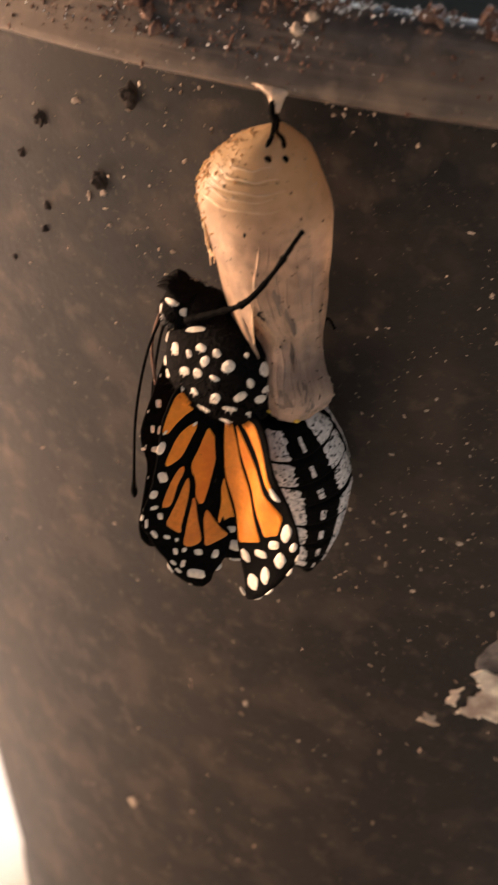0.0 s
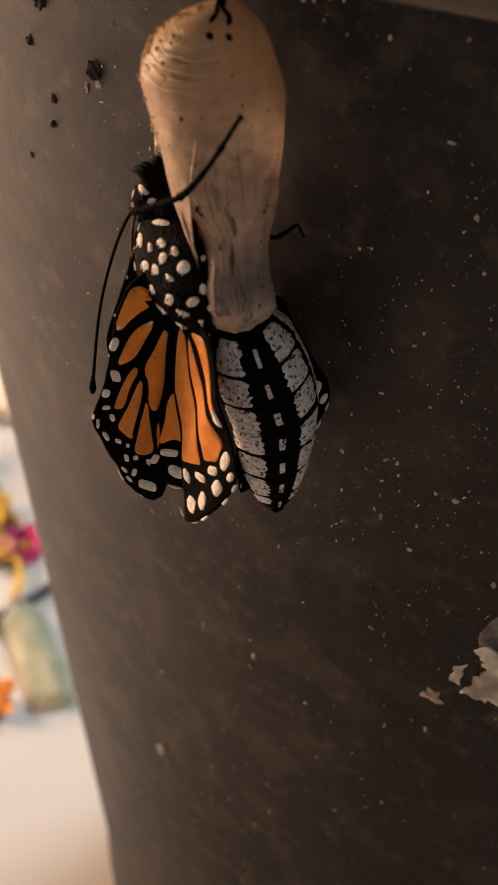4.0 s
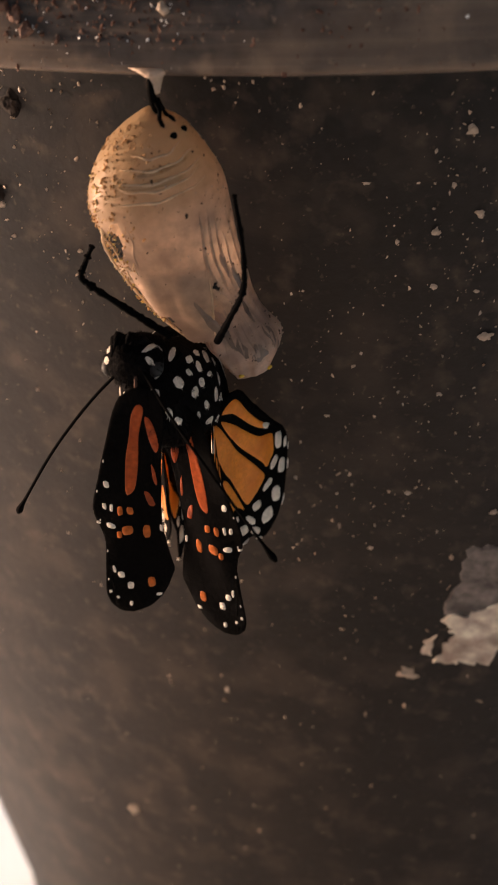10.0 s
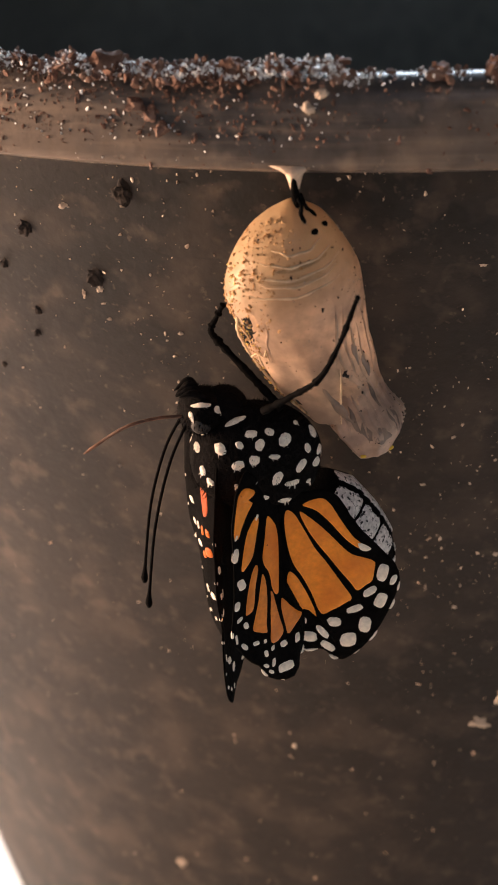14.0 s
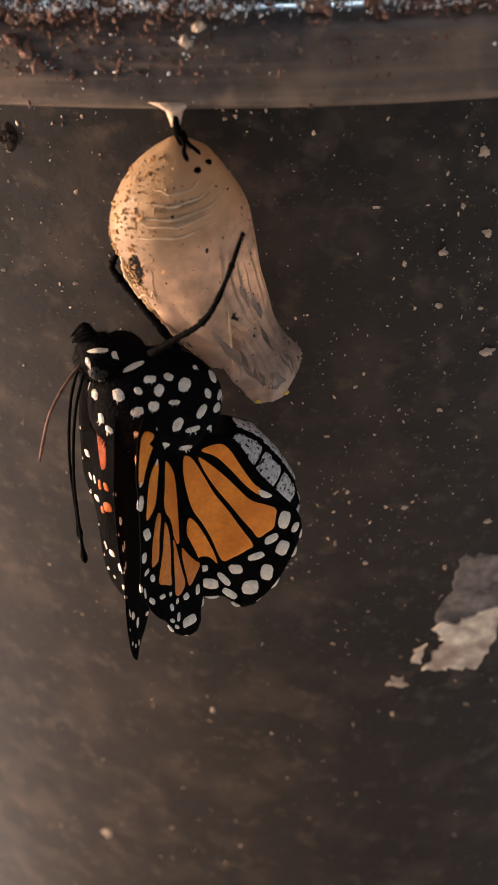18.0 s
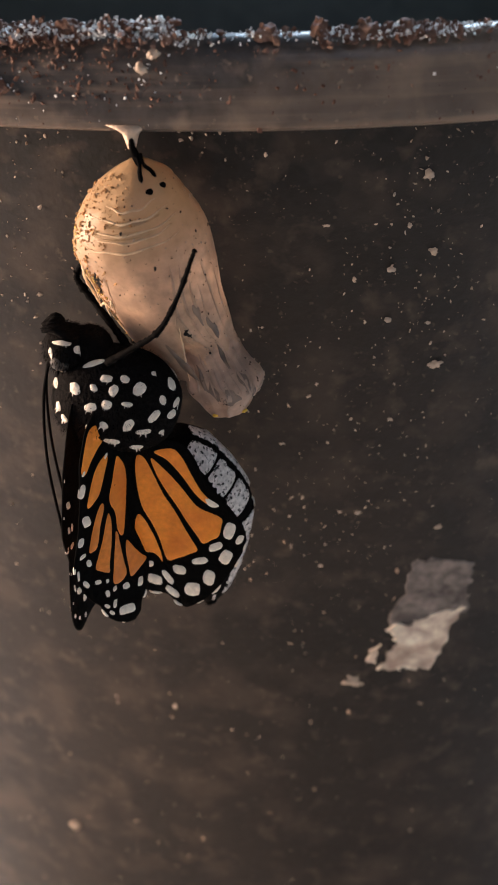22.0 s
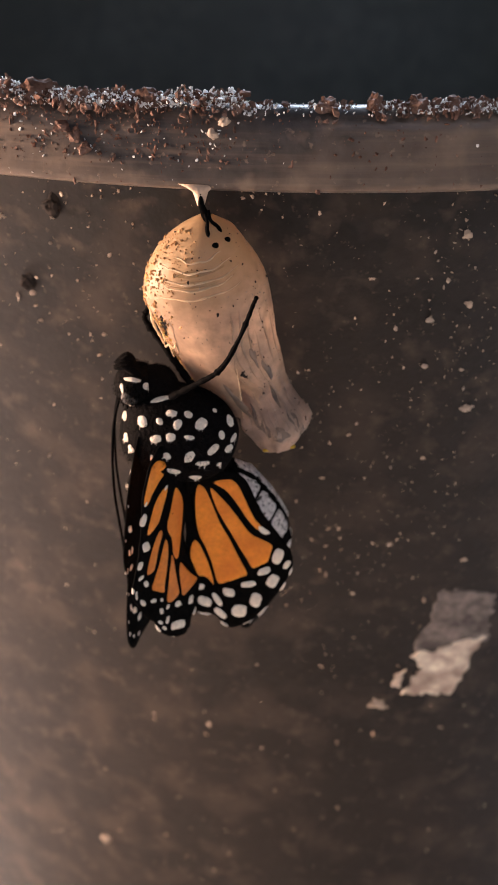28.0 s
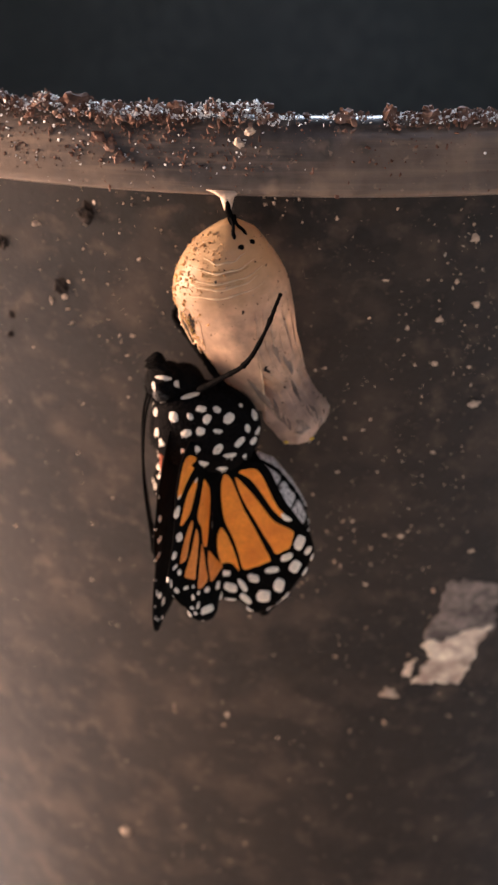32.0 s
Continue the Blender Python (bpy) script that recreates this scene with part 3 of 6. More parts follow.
for az, z, s in ((17, -4.3, 0.29), (41, -4.25, 0.27)):
    bm = bmesh.new()
    blob(bm, (0, 0, 0), (s, 0.14, s), None, 0.15, az)
    ob = part("black_dot", bm, BLACK, chrysalis, "raised black dot")
    ob.location = shell_place(SHELL_ROWS, az, z, 0.0) * MM
for az, root in ((8, -0.02), (40, 0.26)):
    bm = bmesh.new()
    tube(bm, curve_points([(0.05 + root, 0.2, -1.9), (0.12 + root, -0.2, -2.6), shell_place(SHELL_ROWS, az, -3.25, 0.05), shell_place(SHELL_ROWS, az, -3.7, 0.02)], 10), [0.16, 0.15, 0.14, 0.14, 0.14, 0.15, 0.16, 0.17, 0.2, 0.18, 0.06], 7)
    part("black_bar", bm, BLACK, chrysalis, "short black bar at the root")
# raised rings across the upper skin
for z, a0, a1 in ((-4.7, -44, 24), (-5.4, -54, 34), (-6.2, -64, 40), (-6.75, -52, 30), (-7.5, -66, 34)):
    bm = bmesh.new()
    line = [shell_place(SHELL_ROWS, a0 + (a1 - a0) * k / 20, z - 0.45 * math.sin(k / 20 * math.pi) - 0.06 * math.sin(k * 0.9 + z), 0.0) for k in range(21)]
    tube(bm, line, [0.02 + 0.075 * math.sin(math.pi * k / 20) * (1 + 0.3 * math.sin(k * 1.7)) for k in range(21)], 6)
    part("shell_ring", bm, SHELL_RING, shell)


def crease(home, rows, a0, z0, a1, z1, w, material=None, seed=0.0, label=""):
    bm = bmesh.new()
    line = [shell_place(rows, a0 + (a1 - a0) * k / 22 + 1.6 * math.sin(k * 0.45 + seed) * math.sin(math.pi * k / 22), z0 + (z1 - z0) * k / 22, -0.25 * w) for k in range(23)]
    tube(bm, line, [0.012 + 0.85 * w * math.sin(math.pi * k / 22) * (1 + 0.25 * math.sin(k * 1.3 + seed)) for k in range(23)], 6)
    part("shell_fold", bm, material or (SHELL if home is shell else SHELL_CLEAR), home, label)


# long creases that fan down from the middle to the tail, and the rolled edge of the front flap
for k, (a0, z0, a1, z1, w) in enumerate(((14, -8.6, 2, -18.4, 0.15), (22, -8.8, 12, -18.6, 0.14), (28, -9.4, 26, -18.8, 0.12), (44, -9.4, 52, -18.6, 0.12), (62, -10.5, 66, -18.2, 0.10), (-48, -9.5, -58, -14.0, 0.10), (34, -11.5, 40, -18.6, 0.09), (8, -13.0, -14, -18.6, 0.11))):
    crease(shell, SHELL_ROWS, a0, z0, a1, z1, w, None, k)
for k, (a0, z0, a1, z1, w) in enumerate(((-12, -14.2, -24, -20.2, 0.13), (-34, -14.1, -44, -19.8, 0.09), (-58, -14.1, -66, -19.5, 0.08))):
    crease(flap, FLAP_ROWS, a0, z0, a1, z1, w, SHELL, k + 10)
for k, (a0, z0, a1, z1, w) in enumerate(((-44, -18.8, -52, -22.4, 0.14), (-16, -17.8, -24, -23.0, 0.13), (6, -17.5, 2, -22.6, 0.13), (28, -17.4, 34, -23.4, 0.15), (52, -17.4, 58, -22.6, 0.12), (74, -17.6, 80, -22, 0.12), (18, -18.6, 16, -23.8, 0.10), (-4, -19.0, -10, -23.8, 0.10), (42, -19.0, 48, -23.6, 0.10))):
    crease(tail_end, SHELL_ROWS, a0, z0, a1, z1, w, None, k + 20)
edge = []
for k in range(25):
    z = -15.0 - 5.45 * k / 24
    mid, half = (float(np.interp(-z, [-r[0] for r in FLAP_ROWS], [r[c] for r in FLAP_ROWS])) for c in (1, 3))
    edge.append(shell_place(FLAP_ROWS, math.degrees(math.asin((FLAP_SIDE - mid) / half)), z, 0.16))
bm = bmesh.new()
tube(bm, edge, [0.03 + 0.05 * math.sin(math.pi * k / 24) * (1 + 0.3 * math.sin(k * 1.9)) for k in range(25)], 6)
part("flap_edge", bm, SHELL_RING, flap, "pale free edge of the flap")
# no opening here: a dark strip on the skin paints the split's shade
crease(shell, SHELL_ROWS, 6, -15.1, 3, -16.5, 0.22, DIRT_AND_GAP_SHADE, 6, "dark strip standing in for the shade at the top of the split")
bm = bmesh.new()
tube(bm, [shell_place(FLAP_ROWS, -88 + 16 * k / 24, -13.0 - 7.4 * k / 24, 0.03 * math.sin(k * 2.1)) for k in range(25)], [0.06 + 0.05 * math.sin(math.pi * k / 24) + 0.03 * (k % 2) for k in range(25)], 6)
part("split_edge", bm, SHELL_RING, shell, "pale rolled edge of the split")
# thin darker panes in the lower end and in the slit beside the flap
for home, az, zc, wide, tall in ((tail_end, 2, -22.3, 13, 0.75), (tail_end, -22, -21.8, 7, 0.9), (tail_end, 33, -21.4, 7, 1.0), (tail_end, 22, -19.2, 4, 1.1), (tail_end, -34, -20.6, 5, 1.1), (tail_end, 46, -22.5, 7, 0.6), (flap, -17, -18.6, 5.5, 1.7), (shell, 26, -14.6, 3.2, 1.0), (shell, 34, -16.4, 4, 1.1), (shell, -16, -6.55, 26, 0.28), (shell, -10, -5.75, 24, 0.22)):
    rows = FLAP_ROWS if home is flap else SHELL_ROWS
    bm = bmesh.new()
    lift = 0.18 if home is flap else 0.03
    out = [shell_place(rows, az + wide * math.cos(w) * (1 + 0.42 * math.sin(3 * w + az * 1.7)), zc - (0.2 * (1 - math.cos(w) ** 2) if zc > -9 else 0) + tall * math.sin(w) * (1 + 0.25 * math.sin(3 * w + az)), lift) for w in [2 * math.pi * k / 20 for k in range(20)]]
    ring = [bm.verts.new(p * MM) for p in out]
    face = [bm.verts.new((p.lerp(sum(out, Vector()) / 20, 0.2) + Vector((0, -0.05, 0))) * MM) for p in out]
    for k in range(20):
        bm.faces.new((ring[k], ring[k - 1], face[k - 1], face[k]))
    bmesh.ops.triangulate(bm, faces=[bm.faces.new(face)])
    part("film_pane", bm, SHELL_WINDOW if zc > -9 else SHELL_PANE, home, "thin dark translucent pane of the shell")
for az, z in ((-50, -24.1), (38, -24.2)):
    bm = bmesh.new()
    blob(bm, (0, 0, 0), (0.24, 0.2, 0.16), None, 0.3, az)
    ob = part("yellow_tip", bm, PETAL_YELLOW, tail_end, "bright yellow speck on the torn edge")
    ob.location = shell_place(SHELL_ROWS, az, z, 0.0) * MM


# crumbs clinging to one flank and specks all over
def strewn(rows, count, az_mid, az_spread, low, high, out, top, bottom):
    return [(shell_place(rows, rnd.gauss(az_mid, az_spread) if az_spread < 40 else rnd.uniform(-100, 100), top + (bottom - top) * rnd.random(), out), low + (high - low) * rnd.random() ** 2, 0.65) for k in range(count)]


for home, rows, name, material, args in ((shell, SHELL_ROWS, "clinging_dirt", RUST_DIRT, (240, -78, 20, 0.04, 0.17, 0.03, -3.3, -11)), (shell, SHELL_ROWS, "clinging_dirt", RUST_DIRT, (110, -40, 22, 0.04, 0.13, 0.02, -3.2, -7.5)), (shell, SHELL_ROWS, "edge_dirt", RUST_DIRT, (90, -80, 9, 0.04, 0.12, 0.03, -11, -14)),
                                         (shell, SHELL_ROWS, "clinging_grit", GRAIN, (170, 0, 99, 0.025, 0.09, 0.02, -3.6, -18)), (shell, SHELL_ROWS, "dark_dirt", DIRT_AND_GAP_SHADE, (150, 0, 99, 0.025, 0.12, 0.01, -3.6, -18)), (shell, SHELL_ROWS, "yellow_grit", GRAIN_YELLOW, (60, -84, 12, 0.04, 0.11, 0.05, -6, -14)),
                                         (tail_end, SHELL_ROWS, "clinging_grit", GRAIN, (90, 0, 99, 0.03, 0.10, 0.02, -17.5, -23.6)), (tail_end, SHELL_ROWS, "dark_dirt", DIRT_AND_GAP_SHADE, (70, 0, 99, 0.03, 0.11, 0.02, -17.5, -23.6)), (tail_end, SHELL_ROWS, "edge_grit", GRAIN, (40, 84, 10, 0.05, 0.14, 0.03, -20, -23.5)),
                                         (flap, FLAP_ROWS, "edge_dirt", RUST_DIRT, (80, -80, 9, 0.04, 0.12, 0.05, -14, -20)), (flap, FLAP_ROWS, "yellow_grit", GRAIN_YELLOW, (30, -84, 8, 0.04, 0.10, 0.06, -14, -19))):
    ob = tagged(scatter(name, strewn(rows, *args), material, 1.7), kind="stuff")
    ob.parent = home
# a loop of torn skin hanging open at one flank
for path, w in (([(-5.5, 1.2, -9.8), (-5.55, 1.6, -11.2), (-5.2, 1.7, -12.6), (-4.9, 1.5, -13.6)], 0.14), ([(-4.9, 1.5, -13.6), (-4.6, 1.0, -13.2), (-4.3, 0.7, -13.5), (-4.1, 0.5, -12.9)], 0.10),
                ([(-4.6, 1.0, -13.2), (-4.5, 0.9, -13.9), (-4.4, 0.8, -14.3)], 0.08), ([(-4.1, 0.6, -13.0), (-4.0, 0.5, -13.9)], 0.07), ([(-5.5, 1.4, -10.6), (-5.1, 1.0, -11.6), (-4.9, 0.9, -12.8)], 0.06)):
    bm = bmesh.new()
    line = curve_points(path, 14)
    tube(bm, line, [w * (1 - 0.45 * k / 14) * (1 + 0.35 * math.sin(k * 2.3)) for k in range(15)], 7)
    part("torn_strand", bm, SHELL_RING, shell, "ragged pale strand at the torn opening")

bm = bmesh.new()
rings = []
for z, rx, ry in ((0.3, 1.7, 0.4), (-0.08, 1.0, 0.7), (-0.4, 0.58, 0.52), (-0.9, 0.42, 0.4), (-1.5, 0.28, 0.28)):
    rings.append([(rx * math.cos(a) * (1 + 0.15 * math.sin(3 * a)), 0.3 + ry * math.sin(a), z) for a in [2 * math.pi * i / 24 for i in range(24)]])
loft(bm, rings)
tagged(mesh_object("silk_pad", bm, SILK), "pale silk pad glued under the pot rim", "silk pad")


# ---- the butterfly ----
butterfly = tagged(new("monarch_butterfly"), "fresh orange and black butterfly with crumpled wings on a shell", "butterfly")


def bend(u, z):
    """How far a soft wing bulges at a place on it, in mm."""
    far = min(1.0, math.hypot(u, z) / 6)
    return far * (0.20 * math.sin(0.75 * u + 0.5) + 0.10 * math.sin(1.5 * u - 0.6 * z))


def closed_curve(points, n=4):
    """A smooth closed line through points, n steps from each to the next."""
    pts = [Vector((p[0], p[1], 0)) for p in points]
    out = []
    for i in range(len(pts)):
        a, b, c, d = (pts[(i + k) % len(pts)] for k in (-1, 0, 1, 2))
        for k in range(n):
            t = k / n
            p = 0.5 * (2 * b + (c - a) * t + (2 * a - 5 * b + 4 * c - d) * t * t + (3 * b - a - 3 * c + d) * t ** 3)
            out.append((p.x, p.y))
    return out


def wing_patch(bm, outline, low, high, round_off=0.07):
    """A thin cushion over an outline on a wing; low and high are its edge's and its top's distance from the wing's middle."""
    n = len(outline)
    turn = sum(outline[i - 1][0] * outline[i][1] - outline[i][0] * outline[i - 1][1] for i in range(n))
    edge, top = [], []
    for i, (u, z) in enumerate(outline):
        (u0, z0), (u1, z1) = outline[i - 1], outline[(i + 1) % n]
        way = Vector((u1 - u0, z1 - z0)).normalized()
        inward = Vector((-way.y, way.x)) * (1 if turn > 0 else -1) * round_off
        edge.append(bm.verts.new((u, low, z)))
        top.append(bm.verts.new((u + inward.x, high, z + inward.y)))
    for i in range(n):
        j = (i + 1) % n
        bm.faces.new((edge[i], edge[j], top[j], top[i]))
    lid = bm.faces.new(top)
    inner = set(bmesh.ops.triangulate(bm, faces=[lid])["faces"])
    for _ in range(4):
        long = [e for e in {e for f in inner if f.is_valid for e in f.edges} if e.calc_length() > 0.8]
        if not long:
            break
        before = set(bm.faces) - inner
        bmesh.ops.subdivide_edges(bm, edges=long, cuts=1)
        bmesh.ops.triangulate(bm, faces=[f for f in bm.faces if len(f.verts) > 4])
        inner = set(bm.faces) - before


def finish_patch(bm, mirror=1):
    """From mm on the flat wing to metres on the bent one."""
    for v in bm.verts:
        v.co = Vector((v.co.x * mirror, v.co.y + bend(v.co.x, v.co.z), v.co.z)) * MM
    return bm


def wing_sheet(name, outline, label, mirror=1, thick=0.07):
    """The black skin of a wing or of one fold of it."""
    line = closed_curve(outline, 4)
    line = [(u * (1 + 0.006 * noise.noise(Vector((u * 2.2, z * 2.2, 1)))), z + 0.10 * noise.noise(Vector((u * 2.4, z * 2.4, 5)))) for u, z in line]
    bm = bmesh.new()
    for s in (-1, 1):
        wing_patch(bm, line, 0.0, s * thick, 0.05)
    bmesh.ops.remove_doubles(bm, verts=bm.verts, dist=0.004)
    return part(name, finish_patch(bm, mirror), BLACK, butterfly, label)


def wing_cell(wing, name, outline, material, label="", mirror=1, faces=(-1, 1), out=0.10):
    for s in faces:
        bm = bmesh.new()
        wing_patch(bm, outline, s * 0.05, s * out, 0.05)
        part(name, finish_patch(bm, mirror), material, wing, label)


def wing_spot(wing, name, u, z, a, b, lean, material, mirror=1, faces=(-1, 1)):
    """A blunt spot of scales with half axes a and b."""
    r3 = random.Random(int(u * 31 + z * 57))
    c, s = math.cos(radians(lean)), math.sin(radians(lean))
    line = []
    for k in range(16):
        w = 2 * math.pi * k / 16
        kk = 1 + 0.10 * math.sin(2 * w + u * 3) + r3.uniform(-0.06, 0.06)
        x, y = a * kk * math.copysign(abs(math.cos(w)) ** 0.72, math.cos(w)), b * kk * math.copysign(abs(math.sin(w)) ** 0.72, math.sin(w))
        line.append((u + x * c - y * s, z + x * s + y * c))
    wing_cell(wing, name, line, material, "", mirror, faces, 0.115)


def fringe(wing, *lines, mirror=1):
    """Thin white fringes on the edge, each between two places."""
    for u0, z0, u1, z1 in lines:
        bm = bmesh.new()
        path = [(u0 + (u1 - u0) * k / 8, 0.02 + bend(u0, z0), z0 + (z1 - z0) * k / 8 - 0.10 * math.sin(math.pi * k / 8)) for k in range(9)]
        tube(bm, [(p[0] * mirror, p[1], p[2]) for p in path], [0.03, 0.09, 0.12, 0.13, 0.13, 0.13, 0.12, 0.09, 0.03], 7)
        part("white_fringe", bm, WHITE, wing)


CELL = "orange wing cell between black veins"
HIND_LABEL = "orange hind wing with black veins and white spots"


def hind_rear(name):
    """The rear fold of a hind wing, its root at the origin, hanging down."""
    wing = wing_sheet(name, [(-0.27, 0.22), (0.06, -2.4), (0.27, -4.95), (0.76, -6.68), (1.39, -8.72), (1.97, -10.8), (2.6, -12.3), (3.07, -14.0), (3.31, -15.6), (4.62, -14.95), (5.88, -13.74),
                             (6.88, -12.48), (7.88, -10.88), (8.63, -9.18), (8.79, -8.0), (8.43, -6.66), (7.69, -5.47), (6.51, -3.55), (5.44, -1.55), (4.39, 0.64), (2.74, 1.15)], HIND_LABEL)
    wing_cell(wing, "orange_cell", closed_curve([(0.54, -0.32), (0.3, -1.55), (0.3, -3.35), (0.54, -5.24), (1.14, -6.79), (1.68, -8.54), (2.23, -10.61), (3.16, -10.35), (4.29, -9.78), (4.83, -9.34),
                                                 (4.16, -7.71), (3.23, -5.81), (2.44, -4.21), (1.81, -2.36), (1.13, -0.64)]), ORANGE, CELL)
    wing_cell(wing, "orange_cell", closed_curve([(1.6, -0.58), (1.95, -2.19), (2.81, -4.21), (3.7, -5.85), (4.78, -7.75), (5.28, -8.74), (6.01, -8.42), (6.59, -8.05), (6.85, -7.11), (6.92, -6.29),
                                                 (6.03, -5.56), (4.97, -4.84), (3.88, -3.38), (2.81, -1.83)]), ORANGE, CELL)
    wing_cell(wing, "orange_cell", closed_curve([(1.86, -0.02), (3.27, 0.4), (3.99, -0.25), (4.68, -1.9), (5.39, -3.35), (5.95, -4.1), (6.0, -4.6), (5.64, -4.54), (4.68, -3.48), (3.79, -2.03), (2.9, -0.77)]), ORANGE, CELL)
    wing_cell(wing, "white_cell_tip", closed_curve([(5.72, -4.1), (6.16, -4.3), (6.76, -4.97), (6.33, -5.1), (5.85, -4.75)]), WHITE, "white tip of the narrow cell", out=0.13)
    for row in ((3.21, -11.55, 0.54, 0.49, 0), (4.17, -13.6, 0.69, 0.72, 0), (4.94, -10.54, 0.63, 0.38, 18), (5.62, -12.21, 0.54, 0.71, -15), (6.28, -9.07, 0.62, 0.38, 25), (7.08, -10.06, 0.48, 0.76, -30),
                (7.46, -7.5, 0.48, 0.8, -22), (8.26, -8.36, 0.29, 0.48, -20)):
        wing_spot(wing, "white_spot", *row, WHITE)
    fringe(wing, (2.5, -15.0, 3.2, -15.5), (4.2, -15.1, 5.2, -14.45), (5.75, -13.85, 6.55, -12.9), (7.7, -11.2, 8.2, -10.3), (8.45, -9.6, 8.72, -8.7))
    return wing


def hind_middle(name):
    """The narrow fold in the middle of a hind wing."""
    wing = wing_sheet(name, [(-0.36, 0.21), (-0.6, -2.41), (-0.52, -5.55), (-0.74, -7.89), (-0.47, -9.19), (-0.33, -10.26), (-0.74, -11.6), (-1.01, -13.82), (0.41, -14.03), (1.83, -14.23), (2.69, -15.08), (3.31, -15.62),
                             (3.22, -14.0), (2.79, -12.3), (2.17, -10.8), (1.58, -8.72), (0.95, -6.68), (0.46, -4.95), (0.25, -2.39)], HIND_LABEL, thick=0.05)
    wing_cell(wing, "orange_cell", closed_curve([(0.16, -6.11), (-0.12, -7.05), (-0.15, -8.47), (-0.39, -10.38), (0.6, -10.06), (1.32, -10.28), (1.87, -10.93), (1.56, -9.13), (1.01, -7.38), (0.53, -6.34)]), ORANGE, CELL)
    for row in ((0.4, -11.27, 0.64, 0.38, -5), (1.06, -12.84, 0.64, 0.5, -5), (2.2, -12.5, 0.29, 0.77, 35), (2.48, -14.03, 0.3, 0.83, 40), (-0.6, -11.9, 0.3, 0.42, -20)):
        wing_spot(wing, "white_spot", *row, WHITE)
    fringe(wing, (0.5, -14.1, 1.7, -14.2))
    return wing


def hind_front(name):
    """The front fold of a hind wing."""
    wing = wing_sheet(name, [(0.34, 0.65), (-0.08, -1.3), (-0.24, -2.41), (-0.95, -4.31), (-1.72, -6.17), (-1.35, -7.2), (-0.73, -8.38), (-0.31, -9.47), (-0.47, -10.55), (-1.24, -11.96), (-2.04, -12.8), (-2.51, -13.74),
                             (-3.38, -14.12), (-4.44, -13.64), (-5.25, -12.68), (-5.8, -11.13), (-6.39, -10.19), (-6.78, -9.07), (-7.24, -7.7), (-7.17, -6.76), (-6.48, -5.26), (-5.99, -4.09), (-5.47, -2.44),
                             (-5.1, -1.07), (-4.77, 0.27), (-4.41, 1.6), (-3.73, 3.08), (-2.96, 4.27), (-1.31, 4.85)], HIND_LABEL)
    for line in ([(-2.99, 3.82), (-2.35, 4.0), (-1.74, 3.64), (-1.34, 3.09), (-1.62, 2.84), (-2.25, 2.82), (-2.68, 2.96), (-2.26, 2.57), (-1.84, 2.35), (-2.61, 1.85), (-3.44, 1.17), (-4.08, 0.52), (-4.46, 0.84), (-4.03, 1.96), (-3.5, 3.04)],
                 [(-1.93, 1.16), (-1.79, 0.72), (-2.35, -0.22), (-2.92, -1.14), (-3.44, -1.83), (-4.4, -2.39), (-4.63, -2.12), (-4.12, -1.04), (-3.46, 0.06), (-2.79, 0.73)]):
        wing_cell(wing, "orange_cell", closed_curve(line), ORANGE, CELL)
    wing_cell(wing, "orange_cell", closed_curve([(-0.93, 0.48), (-0.6, -0.1), (-0.43, -0.97), (-0.64, -2.26), (-1.27, -4.14), (-1.86, -5.6), (-2.17, -6.16), (-2.54, -6.0), (-2.66, -5.11), (-2.48, -3.91), (-2.69, -3.06), (-2.57, -2.25), (-1.92, -1.18), (-1.31, -0.05)]), ORANGE, CELL)
    for line in ([(-3.31, -2.51), (-3.25, -2.98), (-3.93, -4.22), (-4.65, -5.93), (-5.25, -6.22), (-5.4, -5.98), (-4.91, -4.8), (-4.26, -3.56), (-3.73, -2.8)],
                 [(-3.08, -3.57), (-2.99, -4.27), (-3.4, -5.88), (-4.08, -7.81), (-4.29, -8.6), (-4.94, -8.16), (-5.3, -7.71), (-4.86, -6.8), (-4.17, -5.57), (-3.57, -4.33)],
                 [(-2.88, -5.42), (-2.69, -5.8), (-2.76, -7.14), (-2.7, -8.52), (-2.75, -9.71), (-3.57, -10.11), (-4.19, -9.71), (-3.81, -8.27), (-3.46, -7.09), (-3.12, -6.11)],
                 [(-2.04, -6.91), (-1.8, -7.05), (-1.38, -8.04), (-0.96, -8.85), (-0.56, -9.52), (-1.5, -9.94), (-2.44, -10.22), (-2.43, -9.13), (-2.33, -7.75)]):
        wing_cell(wing, "orange_cell", closed_curve(line), DULL_ORANGE, CELL)
    wing_cell(wing, "dark_speck", [(-1.83 + 0.10 * math.cos(k), -1.68 + 0.08 * math.sin(k)) for k in (0, 1, 2, 3, 4, 5)], BLACK, out=0.13)
    for u, z, lean in ((-1.93, 1.02, 30), (-4.25, 0.72, 40)):
        wing_spot(wing, "white_cell_tip", u, z, 0.26, 0.15, lean, WHITE)
